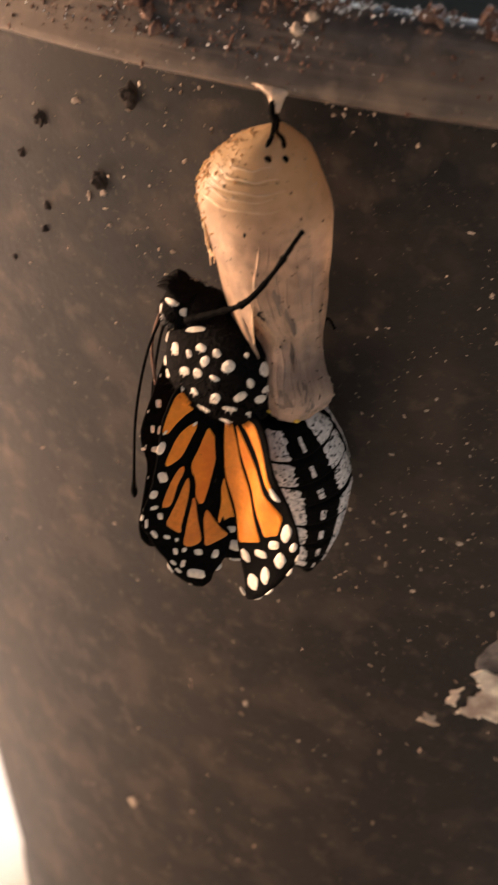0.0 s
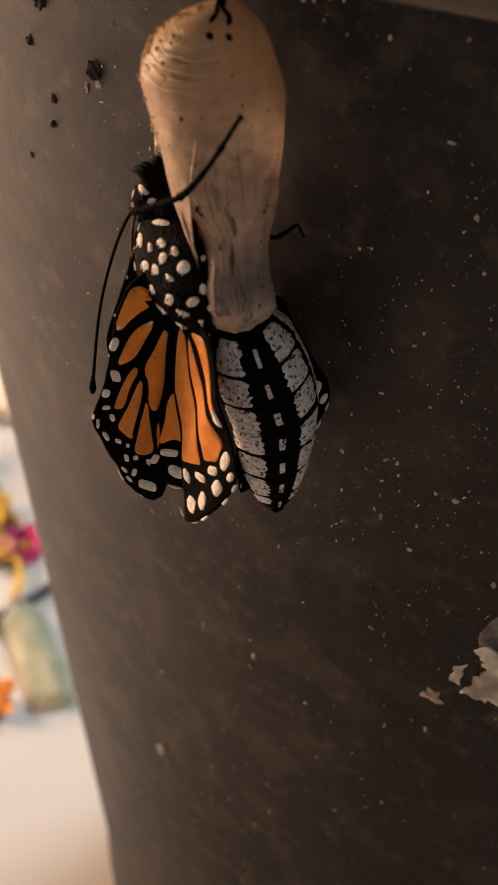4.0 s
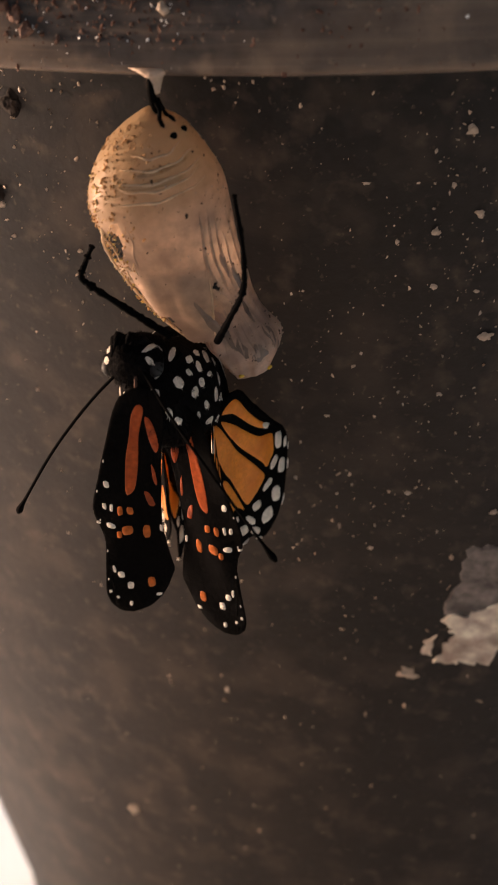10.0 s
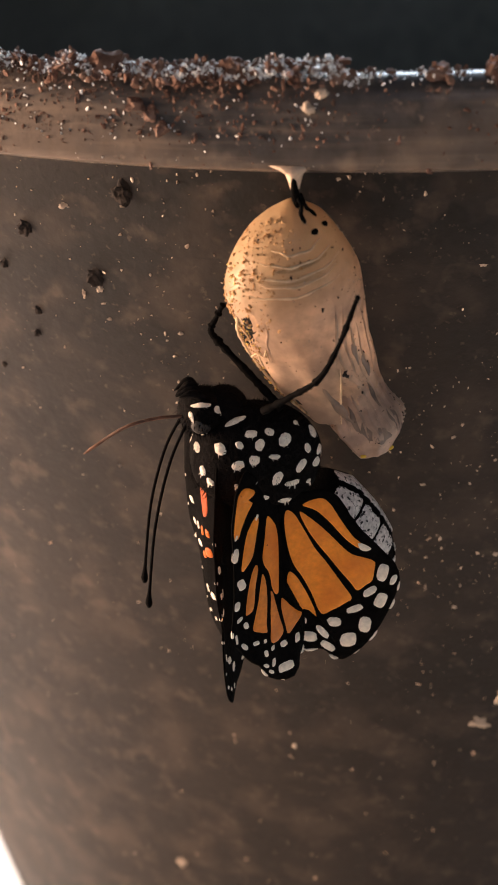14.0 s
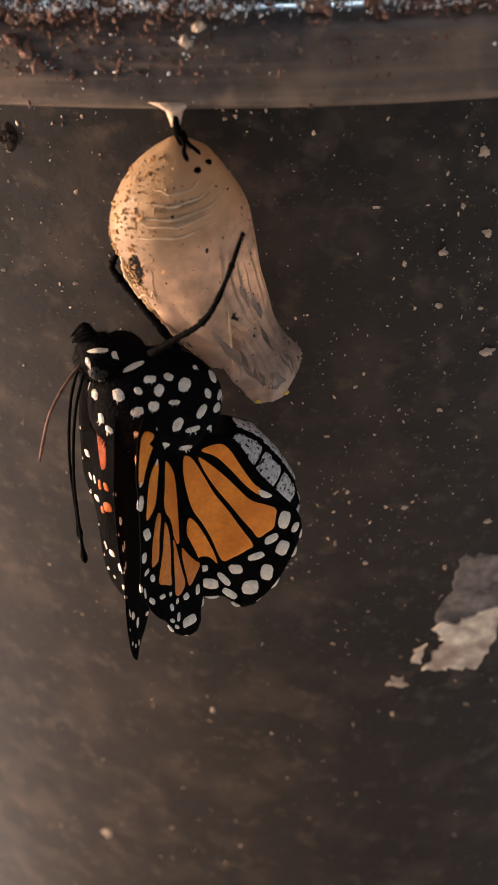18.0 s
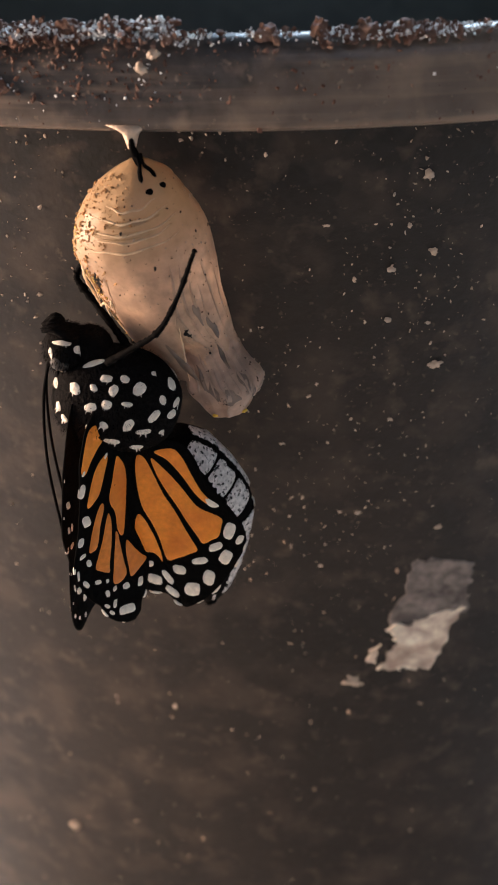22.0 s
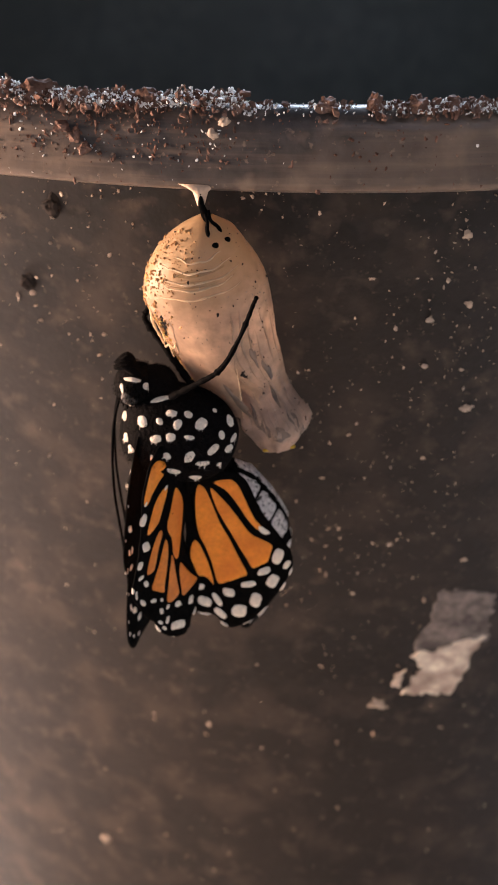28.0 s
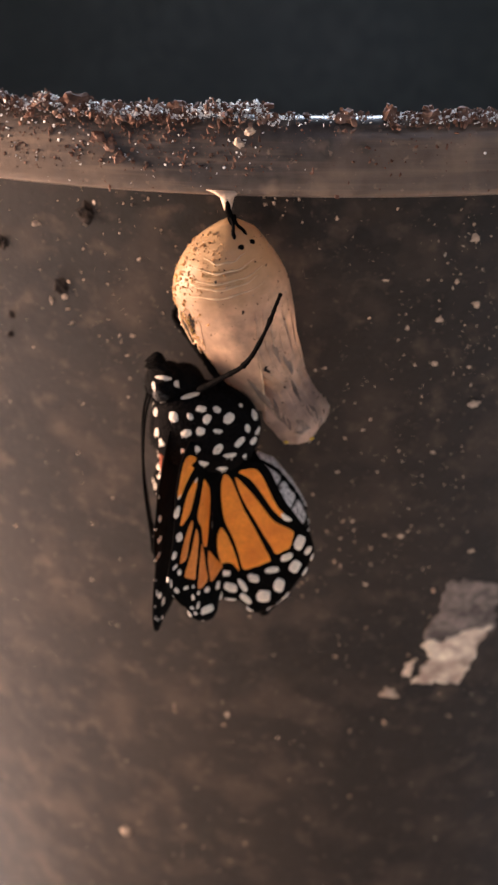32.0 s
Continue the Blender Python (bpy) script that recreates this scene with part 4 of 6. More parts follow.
    for row in ((-4.75, -0.67, 0.33, 0.55, -25), (-4.99, -3.38, 0.42, 0.48, 0), (-5.91, -4.89, 0.29, 0.44, -20), (-6.04, -6.14, 0.3, 0.22, 0), (-5.67, -6.99, 0.21, 0.36, 0), (-5.41, -8.95, 0.26, 0.23, 0),
                (-6.37, -8.66, 0.22, 0.41, 30), (-4.67, -9.23, 0.17, 0.18, 0), (-4.9, -10.37, 0.22, 0.32, 0), (-4.18, -10.33, 0.21, 0.23, 0), (-5.22, -11.45, 0.17, 0.32, 30), (-4.46, -11.69, 0.22, 0.37, -15),
                (-3.09, -10.74, 0.34, 0.32, 0), (-3.54, -12.82, 0.69, 0.51, -10), (-1.76, -11.1, 0.26, 0.46, -20), (-4.93, -12.32, 0.17, 0.33, 30), (-6.85, -7.53, 0.17, 0.41, -10)):
        wing_spot(wing, "white_spot", *row, WHITE)
    fringe(wing, (-4.3, -13.7, -3.1, -14.05), (-1.9, -12.7, -1.4, -12.2), (-7.2, -7.2, -7.0, -6.5), (-5.7, -11.5, -5.3, -12.5))
    return wing


hind_right = [hind_rear("hind_wing"), hind_middle("hind_wing_fold"), hind_front("hind_wing_fold")]
hind_left = [hind_rear("hind_wing"), hind_front("hind_wing_fold")]


def fore_wing(name, mirror, label):
    """A fore wing seen from above, its root at the origin, hanging down; the outer edge points to negative x times mirror."""
    wing = wing_sheet(name, [(-1.38, -0.6), (-2.54, -4.27), (-3.53, -7.7), (-4.27, -10.48), (-4.29, -11.86), (-3.87, -13.38), (-3.61, -15.1), (-3.7, -16.97), (-4.26, -19.18), (-4.12, -21.12), (-3.25, -22.07), (-1.9, -21.86), (-0.53, -21.14),
                             (0.48, -19.95), (1.18, -18.26), (1.47, -17.16), (1.11, -15.75), (0.81, -14.03), (0.97, -10.94), (0.98, -8.45), (1.28, -6.0), (1.83, -3.6), (2.0, -0.83), (1.41, 0.51), (0.08, 0.68)], label, mirror)
    for line, material in (([(0.14, -0.81), (0.58, -1.34), (0.0, -3.69), (-0.27, -6.08), (-0.68, -8.44), (-1.17, -9.31), (-1.58, -9.08), (-1.28, -6.13), (-0.76, -3.72), (-0.41, -1.84)], STREAK),
                           ([(0.56, -2.03), (1.09, -2.47), (1.41, -4.47), (1.11, -5.34), (0.7, -4.22)], RUST), ([(-0.16, -9.1), (0.28, -9.48), (0.56, -10.66), (0.06, -10.59)], RUST), ([(0.62, -6.42), (0.88, -7.23), (0.91, -8.55), (0.64, -8.22)], RUST)):
        wing_cell(wing, "rust_streak", closed_curve(line), material, "", mirror, (-1,))
    for row in ((-2.19, -11.02, 0.25, 0.46, 0), (-1.4, -10.98, 0.25, 0.42, 0), (-2.49, -13.45, 0.25, 0.33, 0), (-1.8, -13.0, 0.42, 0.52, 0), (-0.37, -13.33, 0.33, 0.66, 0), (-0.47, -18.65, 0.34, 0.49, 0)):
        wing_spot(wing, "orange_spot", *row, DEEP_ORANGE, mirror, (-1,))
    for row in ((-2.98, -8.41, 0.25, 0.36, 0), (-3.39, -10.68, 0.17, 0.37, 0), (-2.86, -10.81, 0.17, 0.37, -10), (-3.08, -12.61, 0.38, 0.28, 0), (-3.31, -17.21, 0.13, 0.44, 0), (-2.84, -17.88, 0.3, 0.34, 0), (-2.22, -19.1, 0.3, 0.39, 0),
                (-3.93, -19.82, 0.13, 0.2, 0), (-3.39, -20.51, 0.13, 0.2, 0), (-2.37, -21.1, 0.17, 0.25, 0), (-0.01, -20.1, 0.22, 0.2, -30), (0.77, -13.0, 0.12, 0.37, 0), (-4.05, -12.46, 0.17, 0.14, -30)):
        wing_spot(wing, "white_spot", *row, WHITE, mirror)
    # pale fringe dots along the outer edge and on the thin front rim
    for k in range(5):
        z = -6.0 - 3.1 * k
        u = float(np.interp(-z, [0, 4.3, 7.7, 10.5, 13.4, 17, 19.2, 21.2], [-1.0, -2.54, -3.53, -4.27, -3.87, -3.7, -4.26, -4.0]))
        wing_spot(wing, "fringe_dot", u + 0.14, z, 0.07, 0.16, -12, WHITE, mirror)
    return wing


fore_right = fore_wing("fore_wing", -1, "crumpled dark fore wing with rust streaks and white dots")
fore_left = fore_wing("fore_wing", 1, "crumpled dark fore wing with rust streaks and white dots")

# thorax and head
TURN = Euler((radians(-12.4), radians(12.1), radians(-8.9))).to_matrix()
T_SIZE, T_MID = Vector((5.06, 3.03, 4.21)), Vector((-0.38, -0.33, 4.58))


def thorax_place(d, out=1.0):
    """A place on the thorax, a lumpy round body, towards d."""
    out *= (abs(d.x) ** 2.3 + abs(d.y) ** 2.3 + abs(d.z) ** 2.3) ** (-1 / 2.3) * 0.985 * (1 + 0.03 * noise.noise(d * 1.7 + Vector((3.1, 1.7, 0))))
    return T_MID + TURN @ Vector((d.x * T_SIZE.x * out, d.y * T_SIZE.y * out, d.z * T_SIZE.z * out))


def furry(bm, place, count, length, seed):
    """Short hairs standing on a body."""
    r4 = random.Random(seed)
    for k in range(count):
        d = Vector((r4.gauss(0, 1), r4.gauss(0, 1), r4.gauss(0, 1))).normalized()
        a, b = place(d, 0.97), place(d, 1.0 + length * r4.uniform(0.4, 1.3))
        b += Vector((r4.uniform(-0.18, 0.18), r4.uniform(-0.18, 0.18), r4.uniform(-0.35, 0.05)))
        side = (b - a).cross(Vector((0.3, 0.5, 0.8))).normalized() * 0.04
        v = [bm.verts.new(p * MM) for p in (a - side, a + side, b)]
        bm.faces.new(v)


def scale_tuft(parent, name, place, d, a, b, lean, seed):
    """A white tuft of scales lying on a body towards d, ragged at its lower end."""
    r5 = random.Random(seed)
    here = place(d, 1.0)
    step = 0.02
    right = Vector((1, 0, 0)) - d * d.x
    right.normalize()
    up = d.cross(right)
    e1 = (place((d + right * step).normalized(), 1.0) - here) / step
    e2 = (place((d + up * step).normalized(), 1.0) - here) / step
    c, s = math.cos(radians(lean)), math.sin(radians(lean))

    def spot(x, y, lift):
        q = (d + right * (x / e1.length) + up * (y / e2.length) * (1 if e2.z >= 0 else -1)).normalized()
        return place(q, 1.0 + lift) * MM

    bm = bmesh.new()
    n = 18
    edge, inner = [], []
    for k in range(n):
        w = 2 * math.pi * k / n
        kk = 1 + 0.12 * math.sin(2 * w + seed) + r5.uniform(-0.10, 0.10)
        x, y = a * kk * math.cos(w), b * kk * math.copysign(abs(math.sin(w)) ** 0.8, math.sin(w))
        edge.append(bm.verts.new(spot(x * c - y * s, x * s + y * c, 0.005)))
        inner.append(bm.verts.new(spot(0.72 * (x * c - y * s), 0.72 * (x * s + y * c), 0.024)))
    mid = bm.verts.new(spot(0, 0, 0.028))
    for k in range(n):
        j = (k + 1) % n
        bm.faces.new((edge[k], edge[j], inner[j], inner[k]))
        bm.faces.new((inner[k], inner[j], mid))
    for k in range(4):
        x, y = r5.uniform(-0.6, 0.6) * a, r5.uniform(-0.7, 0.2) * b
        x, y = x * c - y * s, x * s + y * c
        v = [bm.verts.new(spot(x - 0.05, y, 0.03)), bm.verts.new(spot(x + 0.05, y, 0.03)), bm.verts.new(spot(x + r5.uniform(-0.1, 0.1), y - 0.16 - 0.4 * b, 0.05))]
        bm.faces.new(v)
    part(name, bm, WHITE, parent)


def front_way(x, z, size, mid, turn):
    """The way from a body's middle to its front at x and height z."""
    p = turn.inverted() @ (Vector((x, -2.0, z)) - mid)
    p = Vector((p.x / size[0], 0, p.z / size[2]))
    p.y = -math.sqrt(max(0.02, 1 - p.x * p.x - p.z * p.z))
    return p.normalized()


bm = bmesh.new()
for v in bmesh.ops.create_icosphere(bm, subdivisions=5, radius=1.0)["verts"]:
    v.co = thorax_place(v.co.normalized()) * MM
thorax = part("thorax", bm, FUR, butterfly, "black furry thorax with white spots")
bm = bmesh.new()
furry(bm, thorax_place, 4200, 0.09, 3)
part("thorax_fur", bm, FUR, thorax)
# white tufts on the side of the thorax: across, height, half sizes, lean
SIDE_TUFTS = [(-1.95, 8.3, 0.78, 0.25, 18), (-0.98, 7.37, 0.42, 0.32, 0), (0.36, 7.3, 0.32, 0.3, 0), (-3.25, 6.52, 0.42, 0.5, 10), (-1.9, 6.7, 0.3, 0.28, 20), (-0.44, 6.53, 0.38, 0.4, 0), (1.42, 6.55, 0.47, 0.52, 0),
              (-2.21, 5.22, 0.46, 0.38, 15), (-0.96, 5.45, 0.36, 0.42, 10), (0.57, 5.48, 0.42, 0.2, 12), (-1.22, 3.74, 0.38, 0.28, -10), (0.61, 3.75, 0.4, 0.52, -20), (2.52, 4.32, 0.34, 0.58, -25)]
LOW_TUFTS = [(-0.72, 2.24, 0.6, 0.32, -5), (1.68, 3.13, 0.55, 0.26, 5), (1.04, 1.76, 0.46, 0.3, 5), (3.05, 5.51, 0.34, 0.32, 0), (3.58, 6.45, 0.5, 0.42, 30), (4.02, 5.04, 0.26, 0.46, -20), (3.72, 4.18, 0.38, 0.42, -15),
             (-4.7, 4.85, 0.24, 0.42, 40), (-4.18, 3.99, 0.34, 0.3, 0), (-4.95, 6.6, 0.36, 0.42, 0), (-2.4, 3.6, 0.2, 0.16, 0), (2.3, 7.4, 0.2, 0.16, 0), (2.9, 2.9, 0.22, 0.16, 0)]
for k, (x, z, a, b, lean) in enumerate(SIDE_TUFTS + LOW_TUFTS):
    d = front_way(x, z, T_SIZE, T_MID, TURN)
    scale_tuft(thorax, "white_spot", thorax_place, d, a, b, lean, k)
    d = Vector((d.x, -d.y, d.z))
    if k not in (0, 1, 2, 4, 5, 8):
        scale_tuft(thorax, "white_spot", thorax_place, d, a, b, -lean, k + 60)
HEAD, H_SIZE = Vector((-4.0, 0.9, 8.5)), Vector((1.75, 2.3, 1.75))


def head_place(d, out=1.0):
    return HEAD + Vector((d.x * H_SIZE.x, d.y * H_SIZE.y, d.z * H_SIZE.z)) * out * (1 + 0.05 * noise.noise(d * 2.1))


bm = bmesh.new()
for v in bmesh.ops.create_icosphere(bm, subdivisions=4, radius=1.0)["verts"]:
    v.co = head_place(v.co.normalized()) * MM
head = part("head", bm, FUR, butterfly, "small black head with white marks")
bm = bmesh.new()
furry(bm, head_place, 1300, 0.16, 8)
part("head_fur", bm, FUR, head)
COLLAR, C_SIZE = Vector((-2.3, 0.9, 8.3)), Vector((1.9, 2.1, 1.75))
bm = bmesh.new()
furry(bm, lambda d, o: COLLAR + Vector((d.x * C_SIZE.x, d.y * C_SIZE.y, d.z * C_SIZE.z)) * o, 1600, 0.10, 18)
for v in bmesh.ops.create_icosphere(bm, subdivisions=3, radius=1.0)["verts"]:
    v.co = (COLLAR + Vector((v.co.x * C_SIZE.x, v.co.y * C_SIZE.y, v.co.z * C_SIZE.z))) * MM
part("collar", bm, FUR, butterfly, "black furry collar behind the head")
for k in range(7):
    bm = bmesh.new()
    y = -1.0 + 0.33 * k
    tube(bm, curve_points([HEAD + Vector((0.4 - 0.1 * k, y, 1.3)), HEAD + Vector((-0.7, y, 2.0 + 0.15 * (k % 3))), HEAD + Vector((-1.7 - 0.1 * (k % 2), y, 1.9 + 0.25 * (k % 3) - 0.15 * k))], 8), [0.30, 0.36, 0.38, 0.36, 0.32, 0.26, 0.2, 0.13, 0.05], 6)
    part("palp", bm, FUR, head)
for k, (x, z, a, b, lean) in enumerate(((-4.28, 9.75, 0.78, 0.22, -8), (-3.07, 9.2, 0.38, 0.3, 0), (-5.1, 8.99, 0.26, 0.34, 0), (-4.26, 7.44, 0.42, 0.11, 8))):
    d = front_way(x, z, H_SIZE, HEAD, Matrix.Identity(3))
    scale_tuft(head, "white_mark", head_place, d, a, b, lean, k + 40)
    scale_tuft(head, "white_mark", head_place, Vector((d.x, -d.y, d.z)), a, b, -lean, k + 50)
for side in (-1, 1):
    bm = bmesh.new()
    blob(bm, HEAD + Vector((-0.35, side * 1.75, -0.25)), (0.85, 0.62, 0.78), None, 0.0, 0, 3)
    part("eye", bm, EYE, head, "glossy black eye")

antennae = []
for side in (-1, 1):
    bm = bmesh.new()
    line = curve_points([(0, 0, 0), (-0.9, side * 0.5, -3.8), (-1.2, side * 0.9, -9.2), (-0.8, side * 1.0, -15.2), (-0.6, side * 1.0, -17.0)], 26)
    tube(bm, line, [0.12] * 19 + [0.13, 0.15, 0.2, 0.26, 0.29, 0.29, 0.24, 0.12], 7)
    antennae.append(part("antenna", bm, BLACK, butterfly, "thin black clubbed antenna"))

# coiled tongue
bm = bmesh.new()
tube(bm, curve_points([(0, 0, 0), (-2.2, -0.2, 0.5), (-4.6, -0.3, 0.4), (-7.2, -0.2, -0.7), (-8.0, 0, -1.2)], 18), [0.13] * 15 + [0.11, 0.09, 0.07, 0.05], 7)
proboscis = part("proboscis", bm, CRUMB, butterfly, "thin tan tongue")

# abdomen in two pieces, each built straight down from its joint
AB_LEN, AB_SEG, AB_CUT = 21.0, 7, 3


def ab_radius(s):
    return float(np.interp(s, [0, 0.10, 0.28, 0.45, 0.6, 0.75, 0.88, 0.96, 1.0], [2.1, 3.2, 3.7, 3.65, 3.35, 2.8, 2.0, 1.3, 0.5]))


def ab_place(s, az, out=0.0, start=0.0):
    seam = 1 - 0.07 * max(0.0, math.cos(2 * math.pi * s * AB_SEG)) ** 10
    r = ab_radius(s) * seam + out
    a = radians(az)
    return Vector((r * math.sin(a), -r * 0.92 * math.cos(a), -(s - start) * AB_LEN))


abdomen = []
for piece, (k0, k1) in enumerate(((0, AB_CUT), (AB_CUT, AB_SEG))):
    start = k0 / AB_SEG
    bm = bmesh.new()
    rings = []
    for k in range(49):
        s = (k0 + (k1 - k0) * k / 48) / AB_SEG
        rings.append([tuple(ab_place(s, 360 * i / 40, 0, start)) for i in range(40)])
    loft(bm, rings)
    if piece == 0:
        r = ab_radius(AB_CUT / AB_SEG) * 0.95
        blob(bm, (0, 0, -AB_CUT / AB_SEG * AB_LEN), (r, r * 0.92, r), None, 0, 0, 3)
    else:
        blob(bm, (0.1, 0, -(1 - start) * AB_LEN - 0.1), (0.6, 0.6, 0.75), None, 0.25, 3, 3)
    ob = part("abdomen" if piece == 0 else "abdomen_end", bm, BLACK, butterfly, "plump black abdomen with pale bands")
    abdomen.append(ob)
    for k in range(k0, k1):
        for az, half in ((-48, 22), (42, 20), (-3, 4 if k > 1 else 3), (92, 17)):
            s0, s1 = (k + 0.05) / AB_SEG, (k + 0.95) / AB_SEG
            if half < 6:
                s0, s1 = (k + 0.3) / AB_SEG, (k + 0.75) / AB_SEG
            if k == AB_SEG - 1:
                s1 = s0 + 0.05
            bm = bmesh.new()
            grid = []
            for i in range(13):
                t = i / 12
                row = []
                for j in range(9):
                    q = -1 + 2 * j / 8
                    rag = 0.30 * noise.noise(Vector((az, i * 0.8 + k * 7, 0.4 * (q > 0))))
                    sides = 0.07 if 0 < i < 12 and 0 < j < 8 else 0.0
                    round_off = 1 - 0.12 * abs(2 * t - 1) ** 6
                    row.append(bm.verts.new(ab_place(s0 + (s1 - s0) * t, az + half * q * (1 + rag) * round_off, sides, start) * MM))
                grid.append(row)
            for a, b in zip(grid, grid[1:]):
                for j in range(8):
                    bm.faces.new((a[j], a[j + 1], b[j + 1], b[j]))
            part("pale_band", bm, GREY_BAND, ob)

# legs: built from the hip at the origin
legs = []
leg_rnd = random.Random(5)
for pts, rad in (([(0, 0, 0), (2.0, -1.0, 1.6), (4.1, -1.9, 3.4), (5.6, -2.0, 6.0), (6.9, -1.9, 9.2), (7.1, -1.8, 9.6)], 0.26),
                 ([(0, 0, 0), (-3.0, 0.1, 2.2), (-5.6, 0.0, 4.3), (-6.1, 0.0, 5.0), (-5.7, 0.2, 6.0), (-5.1, 0.3, 7.2)], 0.31),
                 ([(0, 0, 0), (1.2, 0.1, -0.5), (2.2, 0.1, 0.1), (3.0, 0.0, 0.9), (3.6, -0.1, 0.2)], 0.18)):
    bm = bmesh.new()
    line = curve_points(pts, 72)
    tube(bm, line, [rad * (1 - 0.5 * k / 72 + (0.25 if k in (27, 28, 29, 48, 49, 62, 63, 71, 72) else 0)) * leg_rnd.uniform(0.84, 1.22) for k in range(73)], 8)
    legs.append(part("leg", bm, BLACK, butterfly, "thin black gripping leg"))

# ---- the room behind: floor tiles, flowers, walls ----
FLOOR = -0.1905
bm = bmesh.new()
bmesh.ops.create_grid(bm, x_segments=1, y_segments=1, size=3.0)
ground = tagged(mesh_object("floor", bm, GROUT), "pale glazed floor tiles with dark joints", "floor", kind="structure")
ground.location = (0, 0, FLOOR - 0.0012)
tile_bm = bmesh.new()
bmesh.ops.create_cube(tile_bm, size=1.0)
for v in tile_bm.verts:
    v.co = Vector((v.co.x * 0.294, v.co.y * 0.294, v.co.z * 0.012))
bmesh.ops.bevel(tile_bm, geom=[e for e in tile_bm.edges if all(v.co.z > 0 for v in e.verts)], offset=0.0015, segments=2, affect="EDGES")
first = mesh_object("tile", tile_bm, FLOOR_TILE, False)
first.parent = ground
for i in range(-8, 9):
    for j in range(-7, 8):
        ob = first if (i, j) == (-8, -7) else first.copy()
        if ob is not first:
            scene.collection.objects.link(ob)
        ob.location = (-0.06 + i * 0.3, 0.09 + j * 0.3, -0.0048)


def slab(name, centre, size, material, label, category):
    bm = bmesh.new()
    bmesh.ops.create_cube(bm, size=1.0)
    for v in bm.verts:
        v.co = Vector((v.co.x * size[0], v.co.y * size[1], v.co.z * size[2]))
    ob = mesh_object(name, bm, material, False)
    ob.location = centre
    return tagged(ob, label, category, kind="structure")


slab("wall_north", (0, 2.2, 1.0), (5.0, 0.1, 2.4), WALL, "plain pale grey painted room wall", "wall")
slab("wall_south", (0, -2.2, 1.0), (5.0, 0.1, 2.4), WALL, "plain pale grey painted room wall", "wall")
slab("wall_west", (-2.5, 0, 1.0), (0.1, 4.3, 2.4), WALL, "plain pale grey painted room wall", "wall")
slab("wall_east", (2.5, 0, 1.0), (0.1, 4.3, 2.4), WALL, "plain pale grey painted room wall", "wall")
slab("ceiling", (0, 0, 2.25), (5.1, 4.5, 0.1), WALL, "plain pale grey ceiling", "ceiling")


def flower(place, radius, material, label, petals=9, tilt=0.0):
    top = tagged(new("artificial_flower"), label, "flower", "flowers lying on the floor")
    top.matrix_world = Matrix.Translation(place) @ pose(0, 0, 0, tilt, tilt * 0.5, 0)
    for layer in range(2):
        for k in range(petals):
            bm = bmesh.new()
            a = 2 * math.pi * (k + 0.5 * layer) / petals
            rr = radius * (1 - 0.35 * layer)
            grid = []
            for i in range(6):
                t = i / 5
                w = rr * 0.46 * math.sin(math.pi * min(0.86, 0.12 + 0.85 * t))
                row = []
                for j in (-1, 0, 1):
                    lift = rr * (0.15 + 0.42 * t * t * (1 + layer)) - (0.12 * rr if j else 0) * t
                    x, y = rr * t, w * j
                    row.append(bm.verts.new((x * math.cos(a) - y * math.sin(a), x * math.sin(a) + y * math.cos(a), lift)))
                grid.append(row)
            for p, q in zip(grid, grid[1:]):
                for j in range(2):
                    bm.faces.new((p[j], p[j + 1], q[j + 1], q[j]))
            part("petal", bm, material, top)
    bm = bmesh.new()
    blob(bm, (0, 0, radius / MM * 0.2), (radius / MM * 0.22,) * 3, None, 0.2, 1, 2)
    part("flower_centre", bm, PETAL_YELLOW, top)
    return top


def leaf(place, length, turn):
    bm = bmesh.new()
    grid = []
    for i in range(8):
        t = i / 7
        w = length * 0.2 * math.sin(math.pi * min(0.98, t + 0.02))
        grid.append([bm.verts.new((w * j, length * t, length * (0.25 * math.sin(t * 2.4)) + (0 if j else -0.03 * length))) for j in (-1, 0, 1)])
    for p, q in zip(grid, grid[1:]):
        for j in range(2):
            bm.faces.new((p[j], p[j + 1], q[j + 1], q[j]))
    ob = tagged(mesh_object("artificial_leaf", bm, LEAF), "green artificial leaf lying on the floor", "leaf", "leaves on the floor")
    ob.matrix_world = Matrix.Translation(place) @ pose(0, 0, 0, 0, 0, turn)
    return ob


flower((-0.095, 0.109, FLOOR), 0.0068, PETAL_ORANGE, "orange artificial flower lying on the pale floor", 6, 14)
for k, (x, y, r) in enumerate(((-0.121, 0.152, 0.006), (-0.129, 0.158, 0.008), (-0.137, 0.152, 0.009), (-0.146, 0.170, 0.008), (-0.131, 0.168, 0.006), (-0.153, 0.180, 0.008), (-0.124, 0.163, 0.005), (-0.150, 0.160, 0.009), (-0.160, 0.172, 0.009))):
    flower((x, y, FLOOR), r, PETAL_YELLOW, "yellow artificial flower lying on the pale floor", 7, 8 + 4 * k)
flower((-0.155, 0.203, FLOOR), 0.005, PETAL_YELLOW, "single small yellow artificial flower on the pale floor", 6, 6)
flower((-0.115, 0.158, FLOOR), 0.0062, PETAL_PINK, "magenta artificial flower beside yellow ones", 7, 10)
for k, (x, y) in enumerate(((-0.147, 0.182), (-0.140, 0.180), (-0.158, 0.186))):
    leaf((x, y, FLOOR + 0.002), 0.016, 60 * k + 20)
